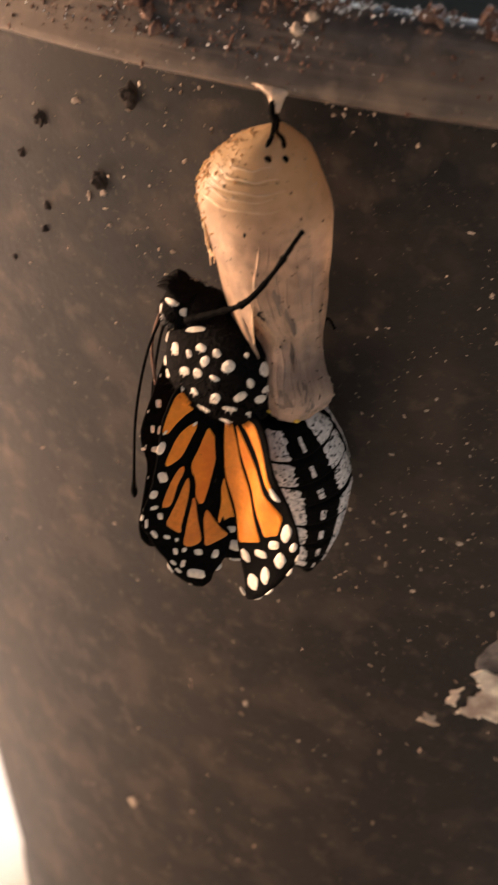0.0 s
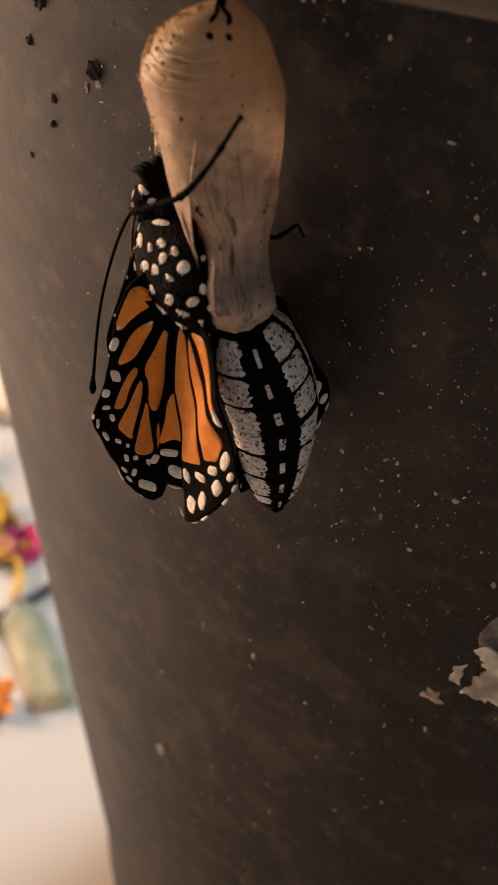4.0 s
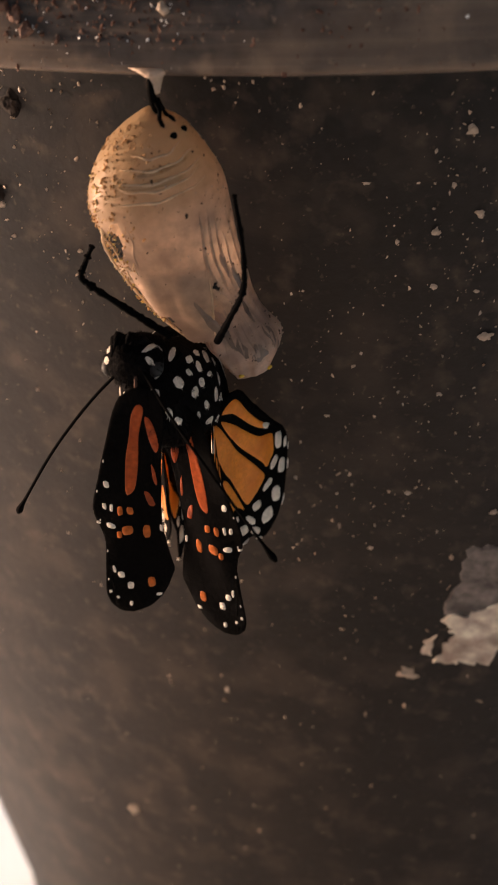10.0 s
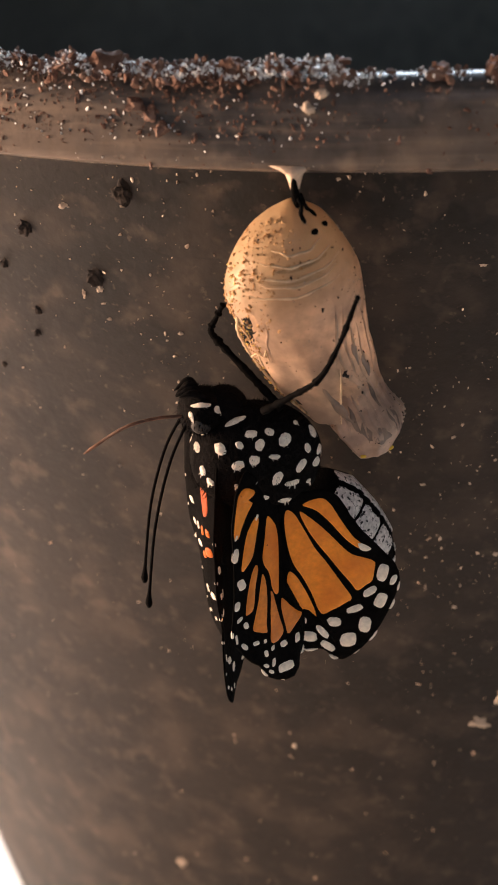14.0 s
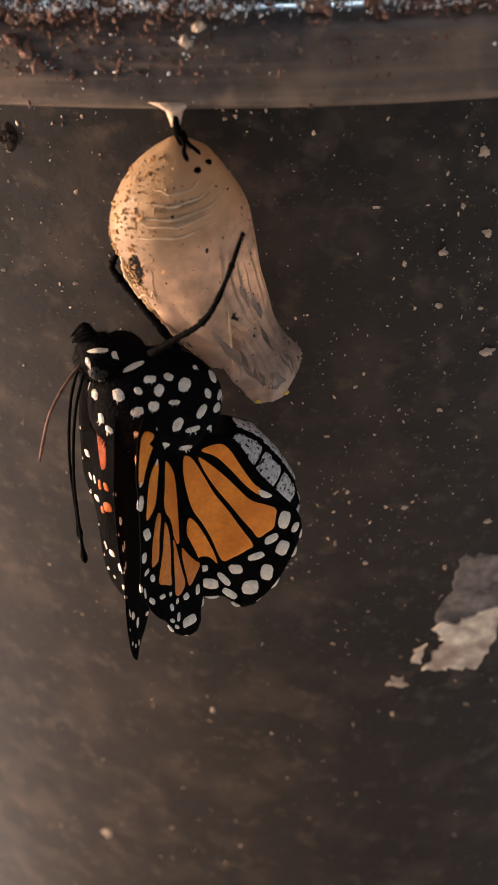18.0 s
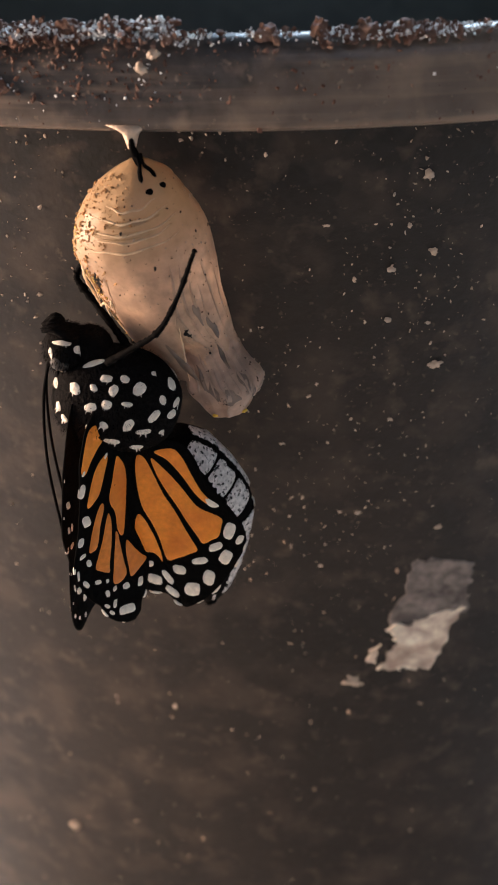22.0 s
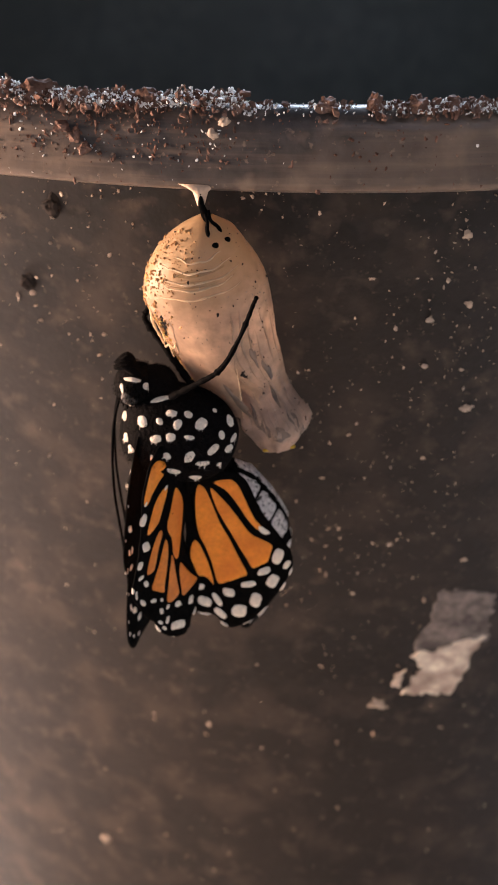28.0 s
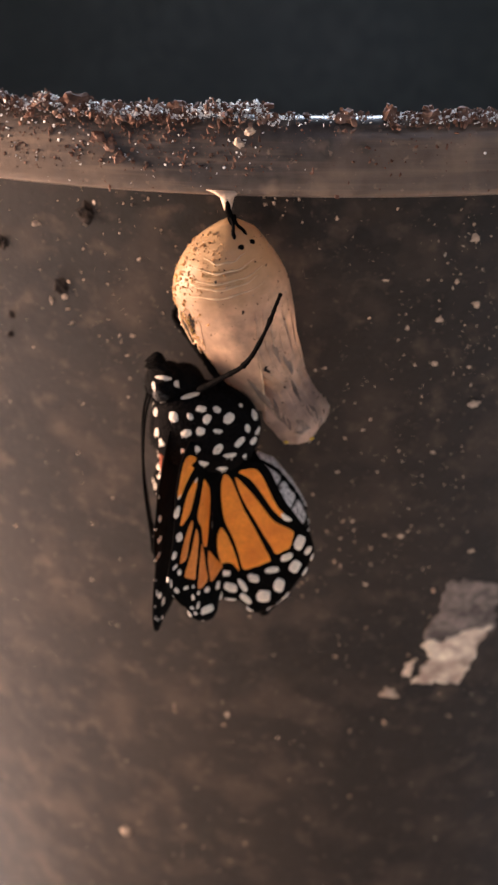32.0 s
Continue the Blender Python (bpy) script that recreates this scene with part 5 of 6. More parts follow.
# a dark cord, a yellow tie, a clear wrapper and a white card lying about
for name, path, w, material, label, category in (("cord", [(-150, 92, 1.2), (-124, 110, 1.2), (-111, 122, 1.2), (-104, 140, 1.3), (-97, 165, 1.2)], 1.2, CORD, "dark grey cord lying across the floor", "cord"),
                                                 ("yellow_tie", [(-119, 156, 1.0), (-113, 152, 1.6), (-109, 147, 1.2), (-107, 141, 0.8)], 0.8, PETAL_YELLOW, "bent yellow plastic tie lying on the floor", "tie")):
    bm = bmesh.new()
    tube(bm, curve_points([(x, y, FLOOR / MM + h) for x, y, h in path], 24), [w] * 25, 8)
    tagged(mesh_object(name, bm, material), label, category)
bm = bmesh.new()
grid = [[bm.verts.new(Vector((-108 + 23 * i / 12 + 7.5 * j / 8, 134 - 22 * i / 12 + 6.5 * j / 8, FLOOR / MM + 1.0 + 2.2 * math.sin(math.pi * j / 8) + 1.2 * noise.noise(Vector((i * 0.6, j * 0.7, 1.5))))) * MM) for j in range(9)] for i in range(13)]
for p, q in zip(grid, grid[1:]):
    for j in range(8):
        bm.faces.new((p[j], p[j + 1], q[j + 1], q[j]))
bmesh.ops.solidify(bm, geom=bm.faces[:], thickness=0.0002)
tagged(mesh_object("wrapper", bm, WRAPPER), "crumpled pale greenish plastic wrapper lying on the floor", "wrapper")
bm = bmesh.new()
bmesh.ops.create_cube(bm, size=1.0)
for v in bm.verts:
    v.co = Vector((v.co.x * 0.15, v.co.y * 0.11, v.co.z * 0.002))
bmesh.ops.bevel(bm, geom=bm.edges[:], offset=0.0004, segments=2, affect="EDGES")
card = tagged(mesh_object("white_card", bm, CARD), "plain white card lying flat on the floor", "card")
card.matrix_world = pose(-0.145, 0.264, FLOOR + 0.001, 0, 0, -23)


# ---- moving things ----
def moved(rows):
    """Rows of seconds, x, y, z in mm, turns about x, y, z, made into poses."""
    return [(t, pose(x * MM, y * MM, z * MM, rx, ry, rz)) for t, x, y, z, rx, ry, rz in rows]


# the body: seconds, place in mm, turns
BODY = [
    (0, -1.84, 2.58, -26.58, 11.4, -2.5, -16), (0.5, -1.76, 2.85, -26.84, 10.9, -1.4, -14.8), (1, -2.09, 3.03, -26.99, 10.4, -0.2, -13.5),
    (1.5, -1.67, 2.77, -26.61, 11.2, 0.5, -15.4), (2, -1.6, 2.76, -26.52, 11.5, 0.4, -16), (2.5, -1.8, 2.85, -26.51, 12, 1.1, -15.7),
    (3, -1.54, 2.53, -26.41, 11.6, 0.5, -15.9), (3.5, -1.75, 2.84, -26.47, 11.9, 1, -14.9), (5.5, -1.41, 4.08, -25.92, 8.9, 5.7, -39),
    (6, -1.71, 4.35, -25.56, 8.5, 7.5, -34.9), (6.5, -1.1, 4.37, -24.98, 7.4, 8.5, -47.1), (7, -0.49, 4.5, -24.54, 8.5, 3, -58),
    (7.4, -0.78, 4.41, -24.71, 8.9, 1.9, -57), (7.5, -2.08, 3.38, -25.19, 10.9, 2.8, -30.9), (7.6, -2.03, 1.03, -26.46, 3.9, 0.4, 15),
    (7.7, -2.15, -0.24, -27.86, -1.9, -1.6, 50), (8, -2.15, -0.24, -27.86, -1.9, -1.6, 56.2), (8.2, -2.15, -0.24, -27.86, -1.9, -1.6, 48),
    (8.3, -1.52, -0.38, -28.24, -3.5, 0, 62), (8.4, -1.02, -0.66, -28.88, -4.4, 3.9, 80), (8.5, -0.57, -0.58, -28.83, -6, 2.5, 73),
    (8.6, -1.91, -0.29, -28, -2.5, -1, 52), (8.7, -1.68, -0.35, -28.15, -3.1, -0.4, 59), (8.8, -0.75, -0.61, -28.85, -5.4, 3, 74),
    (9, -0.08, -0.81, -30.9, -5, 12, 88), (9.5, -1.48, -0.74, -28.94, -2.9, 5.3, 75.8), (10, -0.87, -0.4, -29.2, -4.2, 6.2, 79.4),
    (10.5, -1.47, -0.09, -29.46, -3, 5.5, 80.2), (10.8, -1.47, -0.09, -29.46, -3, 5.5, 80), (10.9, -2.27, -0.44, -27.95, -4.7, 4.1, 46),
    (11, -2.92, -0.72, -26.72, -6.2, 2.8, 18.2), (11.1, -3.12, -0.69, -26.32, -4.4, 1.4, 9), (11.5, -3.31, -0.66, -25.93, -2.5, 0, 3.7),
    (12, -3.3, -0.81, -25.7, -1.7, -1.5, 2.1), (12.5, -3.11, -0.1, -26.3, -0.9, -1.7, 7.3), (13, -3.57, 0.31, -26.55, 0.6, -0.1, 11.8),
    (13.5, -3.33, 0.38, -26.98, -1.5, -0.9, 12), (15.5, -3.4, 0.41, -27.58, -3.7, 1.9, 21.1), (16, -3.36, 0.05, -27.48, -4.5, 2.2, 22.3),
    (17, -3.39, -0.03, -27.42, -3.1, 2.3, 24.6), (18, -2.89, 0.25, -27.24, -3.2, 0.7, 15.8), (19, -2.9, 0.24, -26.55, 0.4, 1.7, 13.6),
    (20, -2.61, -0.02, -25.91, 1.7, 1.6, 2.1), (21, -2.46, 0.55, -25.97, 2.4, 1.3, 2.3), (22, -2.56, -0.29, -25.63, 2.1, 2.4, 2.5),
    (23, -2.48, 0.12, -25.87, 2.3, 2.1, 3.2), (24, -2.32, 0.25, -26.07, 1.8, 1.3, 2.4), (25, -2.67, 0.27, -26.04, 2.2, 2.9, 5.9),
    (26, -2.36, -0.02, -25.93, 2.1, 2.2, 1.6), (26.5, -2.45, 0.05, -25.94, 1.7, 2.5, 1.6), (28.5, -2.38, 0.03, -26.03, 0.9, 2.9, 1.9),
    (29, -2.44, 0.3, -26.15, 1.3, 3.1, 1.5), (30, -2.52, 0.27, -26.08, 2, 3.5, 3.8), (31, -2.39, 0.23, -26.12, 2.7, 3.3, 3.8),
    (32, -2.55, 0.3, -26.23, 2.5, 4, 5.8),]
# abdomen root in the world, and its turns: tip to one side, then towards the back
ABDOMEN = {0.0: (2.0, 2.4, -25.6, 14, -24, 32, 14), 3.5: (1.6, 2.4, -25.5, 14, -21, 40, 12), 5.5: (1.6, 1.4, -23.6, 4, -18, 26, 6), 6.5: (1.1, 1.2, -23.4, 2, -14, 24, 4), 7.0: (1.0, 1.2, -23.2, 2, -11, 20, 2), 7.5: (0.5, 1.8, -23.6, 6, -18, 24, 8), 7.75: (1.2, 4.4, -24.8, 10, -24, 14, 20), 8.0: (1.2, 5.0, -24.8, 10, -24, 20, 20), 8.25: (1.2, 5.0, -24.8, 10, -24, 14, 20), 8.38: (0.4, 6.4, -24.4, 4, -10, 60, 10), 8.5: (0.2, 6.4, -24.2, 0, -6, 100, 4), 9.0: (-1.4, 4.7, -22.8, -16, 0, 178, 0), 10.5: (-1.1, 4.7, -22.8, -16, 0, 178, 0), 10.7: (-1.1, 4.7, -22.8, -16, 0, 178, 0), 10.8: (-0.4, 5.6, -24.0, -4, -2, 130, 4), 10.9: (0.4, 4.8, -25.2, 6, -14, 70, 16), 11.0: (1.1, 2.4, -28.7, 12, -25, 30, 24), 12.0: (0.6, 2.4, -28.4, 12, -25, 13, 24), 13.0: (0.6, 2.2, -27.3, 12, -25, 13, 26), 19.0: (0.7, 2.0, -27.0, 12, -25, 13, 27), 23.0: (0.7, 2.0, -27.1, 12, -25, 13, 26), 26.0: (0.3, 2.0, -27.1, 12, -25, 13, 26), 32.0: (0.3, 2.0, -27.1, 12, -25, 13, 27)}
# hip of each leg in the world, and its turns
LEG = {0.0: (-4.8, -3.0, -16.4, 0, 6, 0), 3.5: (-4.6, -3.0, -16.4, 0, 6, 0), 6.0: (-4.6, -3.0, -15.6, 0, 10, 0), 7.0: (-4.6, -3.0, -14.4, 0, 14, 0), 7.25: (-4.6, -3.0, -14.6, 0, 14, 0), 7.5: (-4.7, -3.0, -15.8, 0, 8, 0), 7.75: (-1.4, -3.1, -18.0, 0, -8, 0), 8.0: (-0.6, -3.2, -18.6, 0, -14, 0),
       8.5: (0.4, -3.3, -18.6, 0, -24, 4), 9.0: (3.3, -3.7, -18.5, 0, -27, 8), 9.5: (2.6, -3.7, -18.7, 0, -27, 8), 10.0: (3.4, -3.7, -18.6, 0, -27, 8), 10.5: (2.4, -3.7, -18.1, 0, -27, 8), 10.8: (2.2, -3.6, -18.1, 0, -26, 6), 11.0: (-2.8, -3.0, -17.2, 0, -2, 0), 19.0: (-3.0, -3.0, -16.8, 0, 0, 0), 32.0: (-2.9, -3.0, -16.6, 0, 0, 0)}
BACK_LEG = {0.0: (0.6, 1.5, -18.0, 0, 10, -80), 7.5: (0.6, 1.5, -18.0, 0, 10, -60), 7.75: (0.4, 0.6, -18.6, 0, 0, -20), 8.0: (0.4, 0.4, -18.6, 0, 0, -14), 8.5: (0.4, -0.8, -19.2, 0, 0, 0), 9.0: (0.0, -1.6, -19.6, 0, 0, 0), 10.5: (-0.4, -1.6, -19.0, 0, 0, 0), 10.7: (-0.4, -1.6, -19.0, 0, 0, 0),
            11.0: (-0.6, -0.8, -18.6, 0, 4, -6), 13.0: (-1.6, -0.6, -18.4, 0, 2, -32), 19.0: (-1.0, -0.4, -18.0, 0, 0, -44), 32.0: (-0.8, -0.4, -17.6, 0, 0, -46)}
SIDE_LEG = {0.0: (1.6, 3.0, -18.6, 0, 0, 0), 2.0: (2.0, 3.0, -18.0, 0, 0, 0), 3.5: (2.0, 3.0, -18.2, 0, 0, 0), 6.5: (1.8, 3.0, -18.6, 0, 6, 0), 7.5: (1.4, 3.0, -18.6, 0, 8, 0), 8.0: (0.0, 3.5, -19.5, 0, 0, 0), 8.8: (0.5, 0.0, -20.4, 0, 20, 120), 9.0: (1.0, -2.0, -20.6, 0, 20, 180), 10.5: (0.2, -2.0, -20.2, 0, 20, 180), 11.0: (0.0, 3.5, -20.5, 0, 0, 120), 32.0: (0.0, 3.5, -20.5, 0, 0, 120)}
# tongue: turns at its root
TONGUE = {0.0: (0, -80, -44), 7.5: (0, -84, -46), 8.0: (0, -88, 30), 8.5: (0, -88, 50), 10.5: (0, -88, 58), 10.8: (0, -88, 44), 10.9: (0, -60, 20), 11.0: (0, -9, 4), 13.5: (0, -6, 4.8), 16.0: (0, -27, 38), 19.0: (0, -57, 35), 20.5: (0, -125, -5), 32.0: (0, -135, 2)}
# antennae: spread of one and the other, swing, turn about the upright
ANTENNA = {0.0: (0, 0, 4, -4), 1.0: (0, 0, 8, -4), 3.5: (0, 0, 8, -2), 5.5: (0, 0, 16, -7), 6.0: (0, 0, 20, -15), 6.5: (0, 0, 45, -4), 7.0: (0, 4, 68, 0), 7.25: (0, 4, 68, 2), 7.5: (0, 0, 62, 2), 7.75: (6, 6, 10, 10), 8.0: (10, 10, 6, 30), 8.25: (20, 18, 6, 14), 8.4: (26, 22.8, 6, 36.7), 8.5: (30, 26, 6, 50), 9.0: (45, 34, 10, 84), 9.5: (43, 33, 10, 72), 10.5: (40, 30, 10, 58), 10.7: (40, 30, 6, 58), 10.8: (28, 21.3, 9.7, 44), 10.9: (16, 12.7, 9.3, 20), 11.0: (4, 4, 9, 4), 11.75: (0, 0, 31, -14), 12.0: (0, 0, 27, -10), 13.0: (0, 0, 16, 4), 13.5: (0, 0, 14, 4.8), 15.5: (0, 0, 8, 8), 19.0: (0, 0, 3, 5), 23.0: (0, 0, -2, -6), 32.0: (0, 0, 0, 2)}
CHRYSALIS = [(0, -0.05, 0, 0, 1, 0.5, -12), (1, -0.1, 0, 0, 1, 2.5, -9), (3.5, -0.15, 0, 0.1, 0.8, 3, -8), (5.5, 0.3, 0, 0.1, -0.3, 1.9, -4), (6, 0.3, 0, 0.1, -0.4, 1.8, -4), (6.5, 0.3, 0, 0.15, -0.5, 3.2, -3.5), (7, 0.3, 0, 0.2, -0.5, 5, -3), (7.4, 0.2, 0, 0.1, -0.5, 5, -2), (7.5, 0.1, 0, 0.1, -0.5, 3.2, -1), (7.6, 0, 0, 0, -0.5, -4, 4), (8, -0.1, 0, 0, 0, -6, 10), (8.3, -0.1, 0, 0, -1, -6, 16), (8.4, -0.2, 0, 0, -3, -6, 30), (8.6, -0.1, 0, 0, -1, -6, 18), (9, -0.3, 0, -0.1, -3.4, -6.1, 33.6), (10.5, -0.28, 0, 0, -2.5, -6.4, 30), (11, -0.08, 0, 0, -1.3, -6.6, 23.3), (13.5, -0.08, 0, 0, -1, -6.7, 24), (18, 0.02, 0, 0, 0.6, -6.9, 21.6), (20, 0, 0, 0, 0.8, -7.1, 13), (24, 0, 0, -0.1, 0.9, -7.3, 8.5), (32, 0, 0, -0.1, 0.9, -7.3, 8.5)]


# the folds of the hind wing, each by its root
HIND_REAR = [
    (0, -2.5, 0.5, -25.47, -1, -2.9, -34.3), (0.5, -2.45, 0.46, -25.69, -0.3, -1.8, -30.7), (1, -2.34, 0.59, -25.77, -1.4, 1.8, -29.7),
    (1.5, -2.48, 0.63, -25.92, -1, 2.8, -27.3), (2, -2.35, 0.54, -25.61, -1.5, 3.3, -28.5), (2.5, -2.35, 0.5, -25.56, -2, 2.6, -29),
    (3, -2.5, 0.84, -25.84, -1.6, 2.9, -28.1), (3.5, -2.26, 0.3, -25.45, -1.7, 2.7, -27.9), (5.5, -3.93, 2.35, -25.54, -1.3, 8.4, -44.2),
    (6, -3.89, 2.59, -25.22, -2.2, 9, -42.3), (6.5, -3.79, 2.68, -24.35, -4, 10.9, -52.8), (7, -3.42, 2.87, -24.13, -4.2, 16.1, -57.5),
    (7.4, -3.51, 2.9, -24.28, -3.8, 12.6, -57.9), (7.5, -3.51, 1.72, -24.63, -2, 4.2, -37.8), (7.6, -1.4, -1.21, -26, -0.9, -4.9, 4.3),
    (7.7, -0.02, -1.57, -27.41, 0.3, -13, 37.3), (8, 0.11, -1.33, -27.41, 0.3, -13, 43.5), (8.2, -0.06, -1.64, -27.41, 0.3, -13, 35.3),
    (8.3, 0.98, -0.16, -27.99, -0.4, -14.4, 47.7), (8.4, 0.83, 2.71, -29.45, 0.4, -17.3, 61.8), (8.5, 1.77, 1.16, -28.85, -2.3, -15.4, 57.7),
    (8.6, 0.27, -1.53, -27.53, -0.5, -12.5, 39.5), (8.7, 0.76, -0.61, -27.82, -0.3, -13.8, 45.3), (8.8, 1.53, 1.52, -29.02, -1.4, -15.6, 57.9),
    (9, 1.28, 2.67, -31.96, -2.7, -9.8, 70.6), (9.5, 0.6, 2.48, -29.63, 1.5, -15.5, 57.2), (10, 1.33, 1.42, -28.95, 1.8, -12.8, 57.3),
    (10.5, 0.71, 1.76, -29.23, 3.3, -12.9, 57.7), (10.8, 0.72, 1.75, -29.23, 3.3, -12.9, 57.5), (10.9, 0.05, -0.59, -27.47, -2.1, -9.1, 32.1),
    (11, -1.79, -2.13, -26.02, -8.5, -3.3, 14.6), (11.1, -2.24, -2.29, -25.66, -6.6, -4.6, 5.2), (11.5, -2.5, -2.23, -25.68, -3.5, -0.5, 1.4),
    (12, -2.62, -1.89, -25.52, -3.3, -1.8, -1.5), (12.5, -2.21, -2.22, -25.7, -1.5, -3.4, 2.3), (13, -2.41, -2.13, -25.7, -1.3, -4.1, 2.4),
    (13.5, -2.22, -2.17, -25.91, -1.4, -4, 4.6), (15.5, -1.97, -2.02, -26.42, 0.7, -4.6, 8.8), (16, -1.71, -1.89, -26.71, 2.1, -3.6, 10.3),
    (17, -1.61, -2.11, -26.62, 1.8, -3.4, 14.4), (18, -1.84, -2.12, -25.93, 0.8, -3.1, 4.7), (19, -1.89, -2.05, -25.48, 0.9, -2.7, 1.5),
    (20, -1.86, -2.11, -25.23, 0.9, 1.5, -4.8), (21, -1.76, -2.13, -25.14, 3.5, 0.4, -5.5), (22, -2.01, -2.26, -25.08, 1.4, 0.5, -6),
    (23, -1.93, -2.25, -25.07, 2.3, 0.2, -5), (24, -1.83, -2.2, -24.91, 0, 0, -4), (25, -1.93, -2.27, -25, -0.2, -0, -1.4),
    (26, -1.7, -2.19, -25.29, 0.8, 1.5, -3.1), (26.5, -1.74, -2.25, -25.18, 0.9, 1.6, -3.1), (28.5, -1.56, -2.22, -25.29, 1, 1.9, -2.1),
    (29, -1.67, -2.2, -25.29, 1.1, 1.5, -3.1), (30, -1.56, -2.22, -25.24, 1.6, 1.7, -3.2), (31, -1.59, -2.24, -25.23, 1.1, 0.9, -3.4),
    (32, -1.54, -2.22, -25.24, 0.4, 1, -2.7),]
HIND_MIDDLE = [
    (0, -2.5, 0.65, -25.47, -1, -2.9, 18.6), (0.5, -2.45, 0.61, -25.69, -0.3, -1.8, 20.2), (1, -2.34, 0.74, -25.77, -1.4, 1.8, 22.7),
    (1.5, -2.48, 0.78, -25.92, -1, 2.8, 23.1), (2, -2.35, 0.69, -25.61, -1.5, 3.3, 23.4), (2.5, -2.35, 0.65, -25.56, -2, 2.6, 23.2),
    (3, -2.5, 0.99, -25.84, -1.6, 2.9, 25.4), (3.5, -2.26, 0.45, -25.45, -1.7, 2.7, 23.6), (5.5, -3.93, 2.5, -25.54, -1.3, 8.4, -6),
    (6, -3.89, 2.74, -25.22, -2.2, 9, -0), (6.5, -3.79, 2.83, -24.35, -4, 10.9, -10.9), (7, -3.42, 3.02, -24.13, -4.2, 16.1, -17.6),
    (7.4, -3.51, 3.05, -24.28, -3.8, 12.6, -17.2), (7.5, -3.51, 1.87, -24.63, -2, 4.2, 6.1), (7.6, -1.76, 0.18, -26.02, -0.8, -4.4, 21.7),
    (7.7, -0.02, -1.52, -27.41, 0.3, -13, 37.3), (8, 0.11, -1.28, -27.41, 0.3, -13, 43.5), (8.2, -0.06, -1.59, -27.41, 0.3, -13, 35.3),
    (8.3, 0.98, -0.11, -27.99, -0.4, -14.4, 47.7), (8.4, 0.83, 2.76, -29.45, 0.4, -17.3, 61.8), (8.5, 1.77, 1.21, -28.85, -2.3, -15.4, 57.7),
    (8.6, 0.27, -1.48, -27.53, -0.5, -12.5, 39.5), (8.7, 0.76, -0.56, -27.82, -0.3, -13.8, 45.3), (8.8, 1.53, 1.57, -29.02, -1.4, -15.6, 57.9),
    (9, 1.28, 2.72, -31.96, -2.7, -9.8, 70.6), (9.5, 0.6, 2.53, -29.63, 1.5, -15.5, 57.2), (10, 1.33, 1.47, -28.95, 1.8, -12.8, 57.3),
    (10.5, 0.71, 1.81, -29.23, 3.3, -12.9, 57.7), (10.8, 0.72, 1.8, -29.23, 3.3, -12.9, 57.5), (10.9, 0.05, -0.54, -27.47, -2.1, -9.1, 32.1),
    (11, -1.79, -2.08, -26.02, -8.5, -3.3, 14.6), (11.1, -2.24, -2.24, -25.66, -6.6, -4.6, 5.2), (11.5, -2.5, -2.18, -25.68, -3.5, -0.5, 1.4),
    (12, -2.62, -1.84, -25.52, -3.3, -1.8, -1.5), (12.5, -2.21, -2.17, -25.7, -1.5, -3.4, 2.3), (13, -2.41, -2.08, -25.7, -1.3, -4.1, 2.4),
    (13.5, -2.22, -2.12, -25.91, -1.4, -4, 4.6), (15.5, -1.97, -1.97, -26.42, 0.7, -4.6, 8.8), (16, -1.71, -1.84, -26.71, 2.1, -3.6, 10.3),
    (17, -1.61, -2.06, -26.62, 1.8, -3.4, 14.4), (18, -1.84, -2.07, -25.93, 0.8, -3.1, 4.7), (19, -1.89, -2, -25.48, 0.9, -2.7, 1.5),
    (20, -1.86, -2.06, -25.23, 0.9, 1.5, -4.8), (21, -1.76, -2.08, -25.14, 3.5, 0.4, -5.5), (22, -2.01, -2.21, -25.08, 1.4, 0.5, -6),
    (23, -1.93, -2.2, -25.07, 2.3, 0.2, -5), (24, -1.83, -2.15, -24.91, 0, 0, -4), (25, -1.93, -2.22, -25, -0.2, -0, -1.4),
    (26, -1.7, -2.14, -25.29, 0.8, 1.5, -3.1), (26.5, -1.74, -2.2, -25.18, 0.9, 1.6, -3.1), (28.5, -1.56, -2.17, -25.29, 1, 1.9, -2.1),
    (29, -1.67, -2.15, -25.29, 1.1, 1.5, -3.1), (30, -1.56, -2.17, -25.24, 1.6, 1.7, -3.2), (31, -1.59, -2.19, -25.23, 1.1, 0.9, -3.4),
    (32, -1.54, -2.17, -25.24, 0.4, 1, -2.7),]
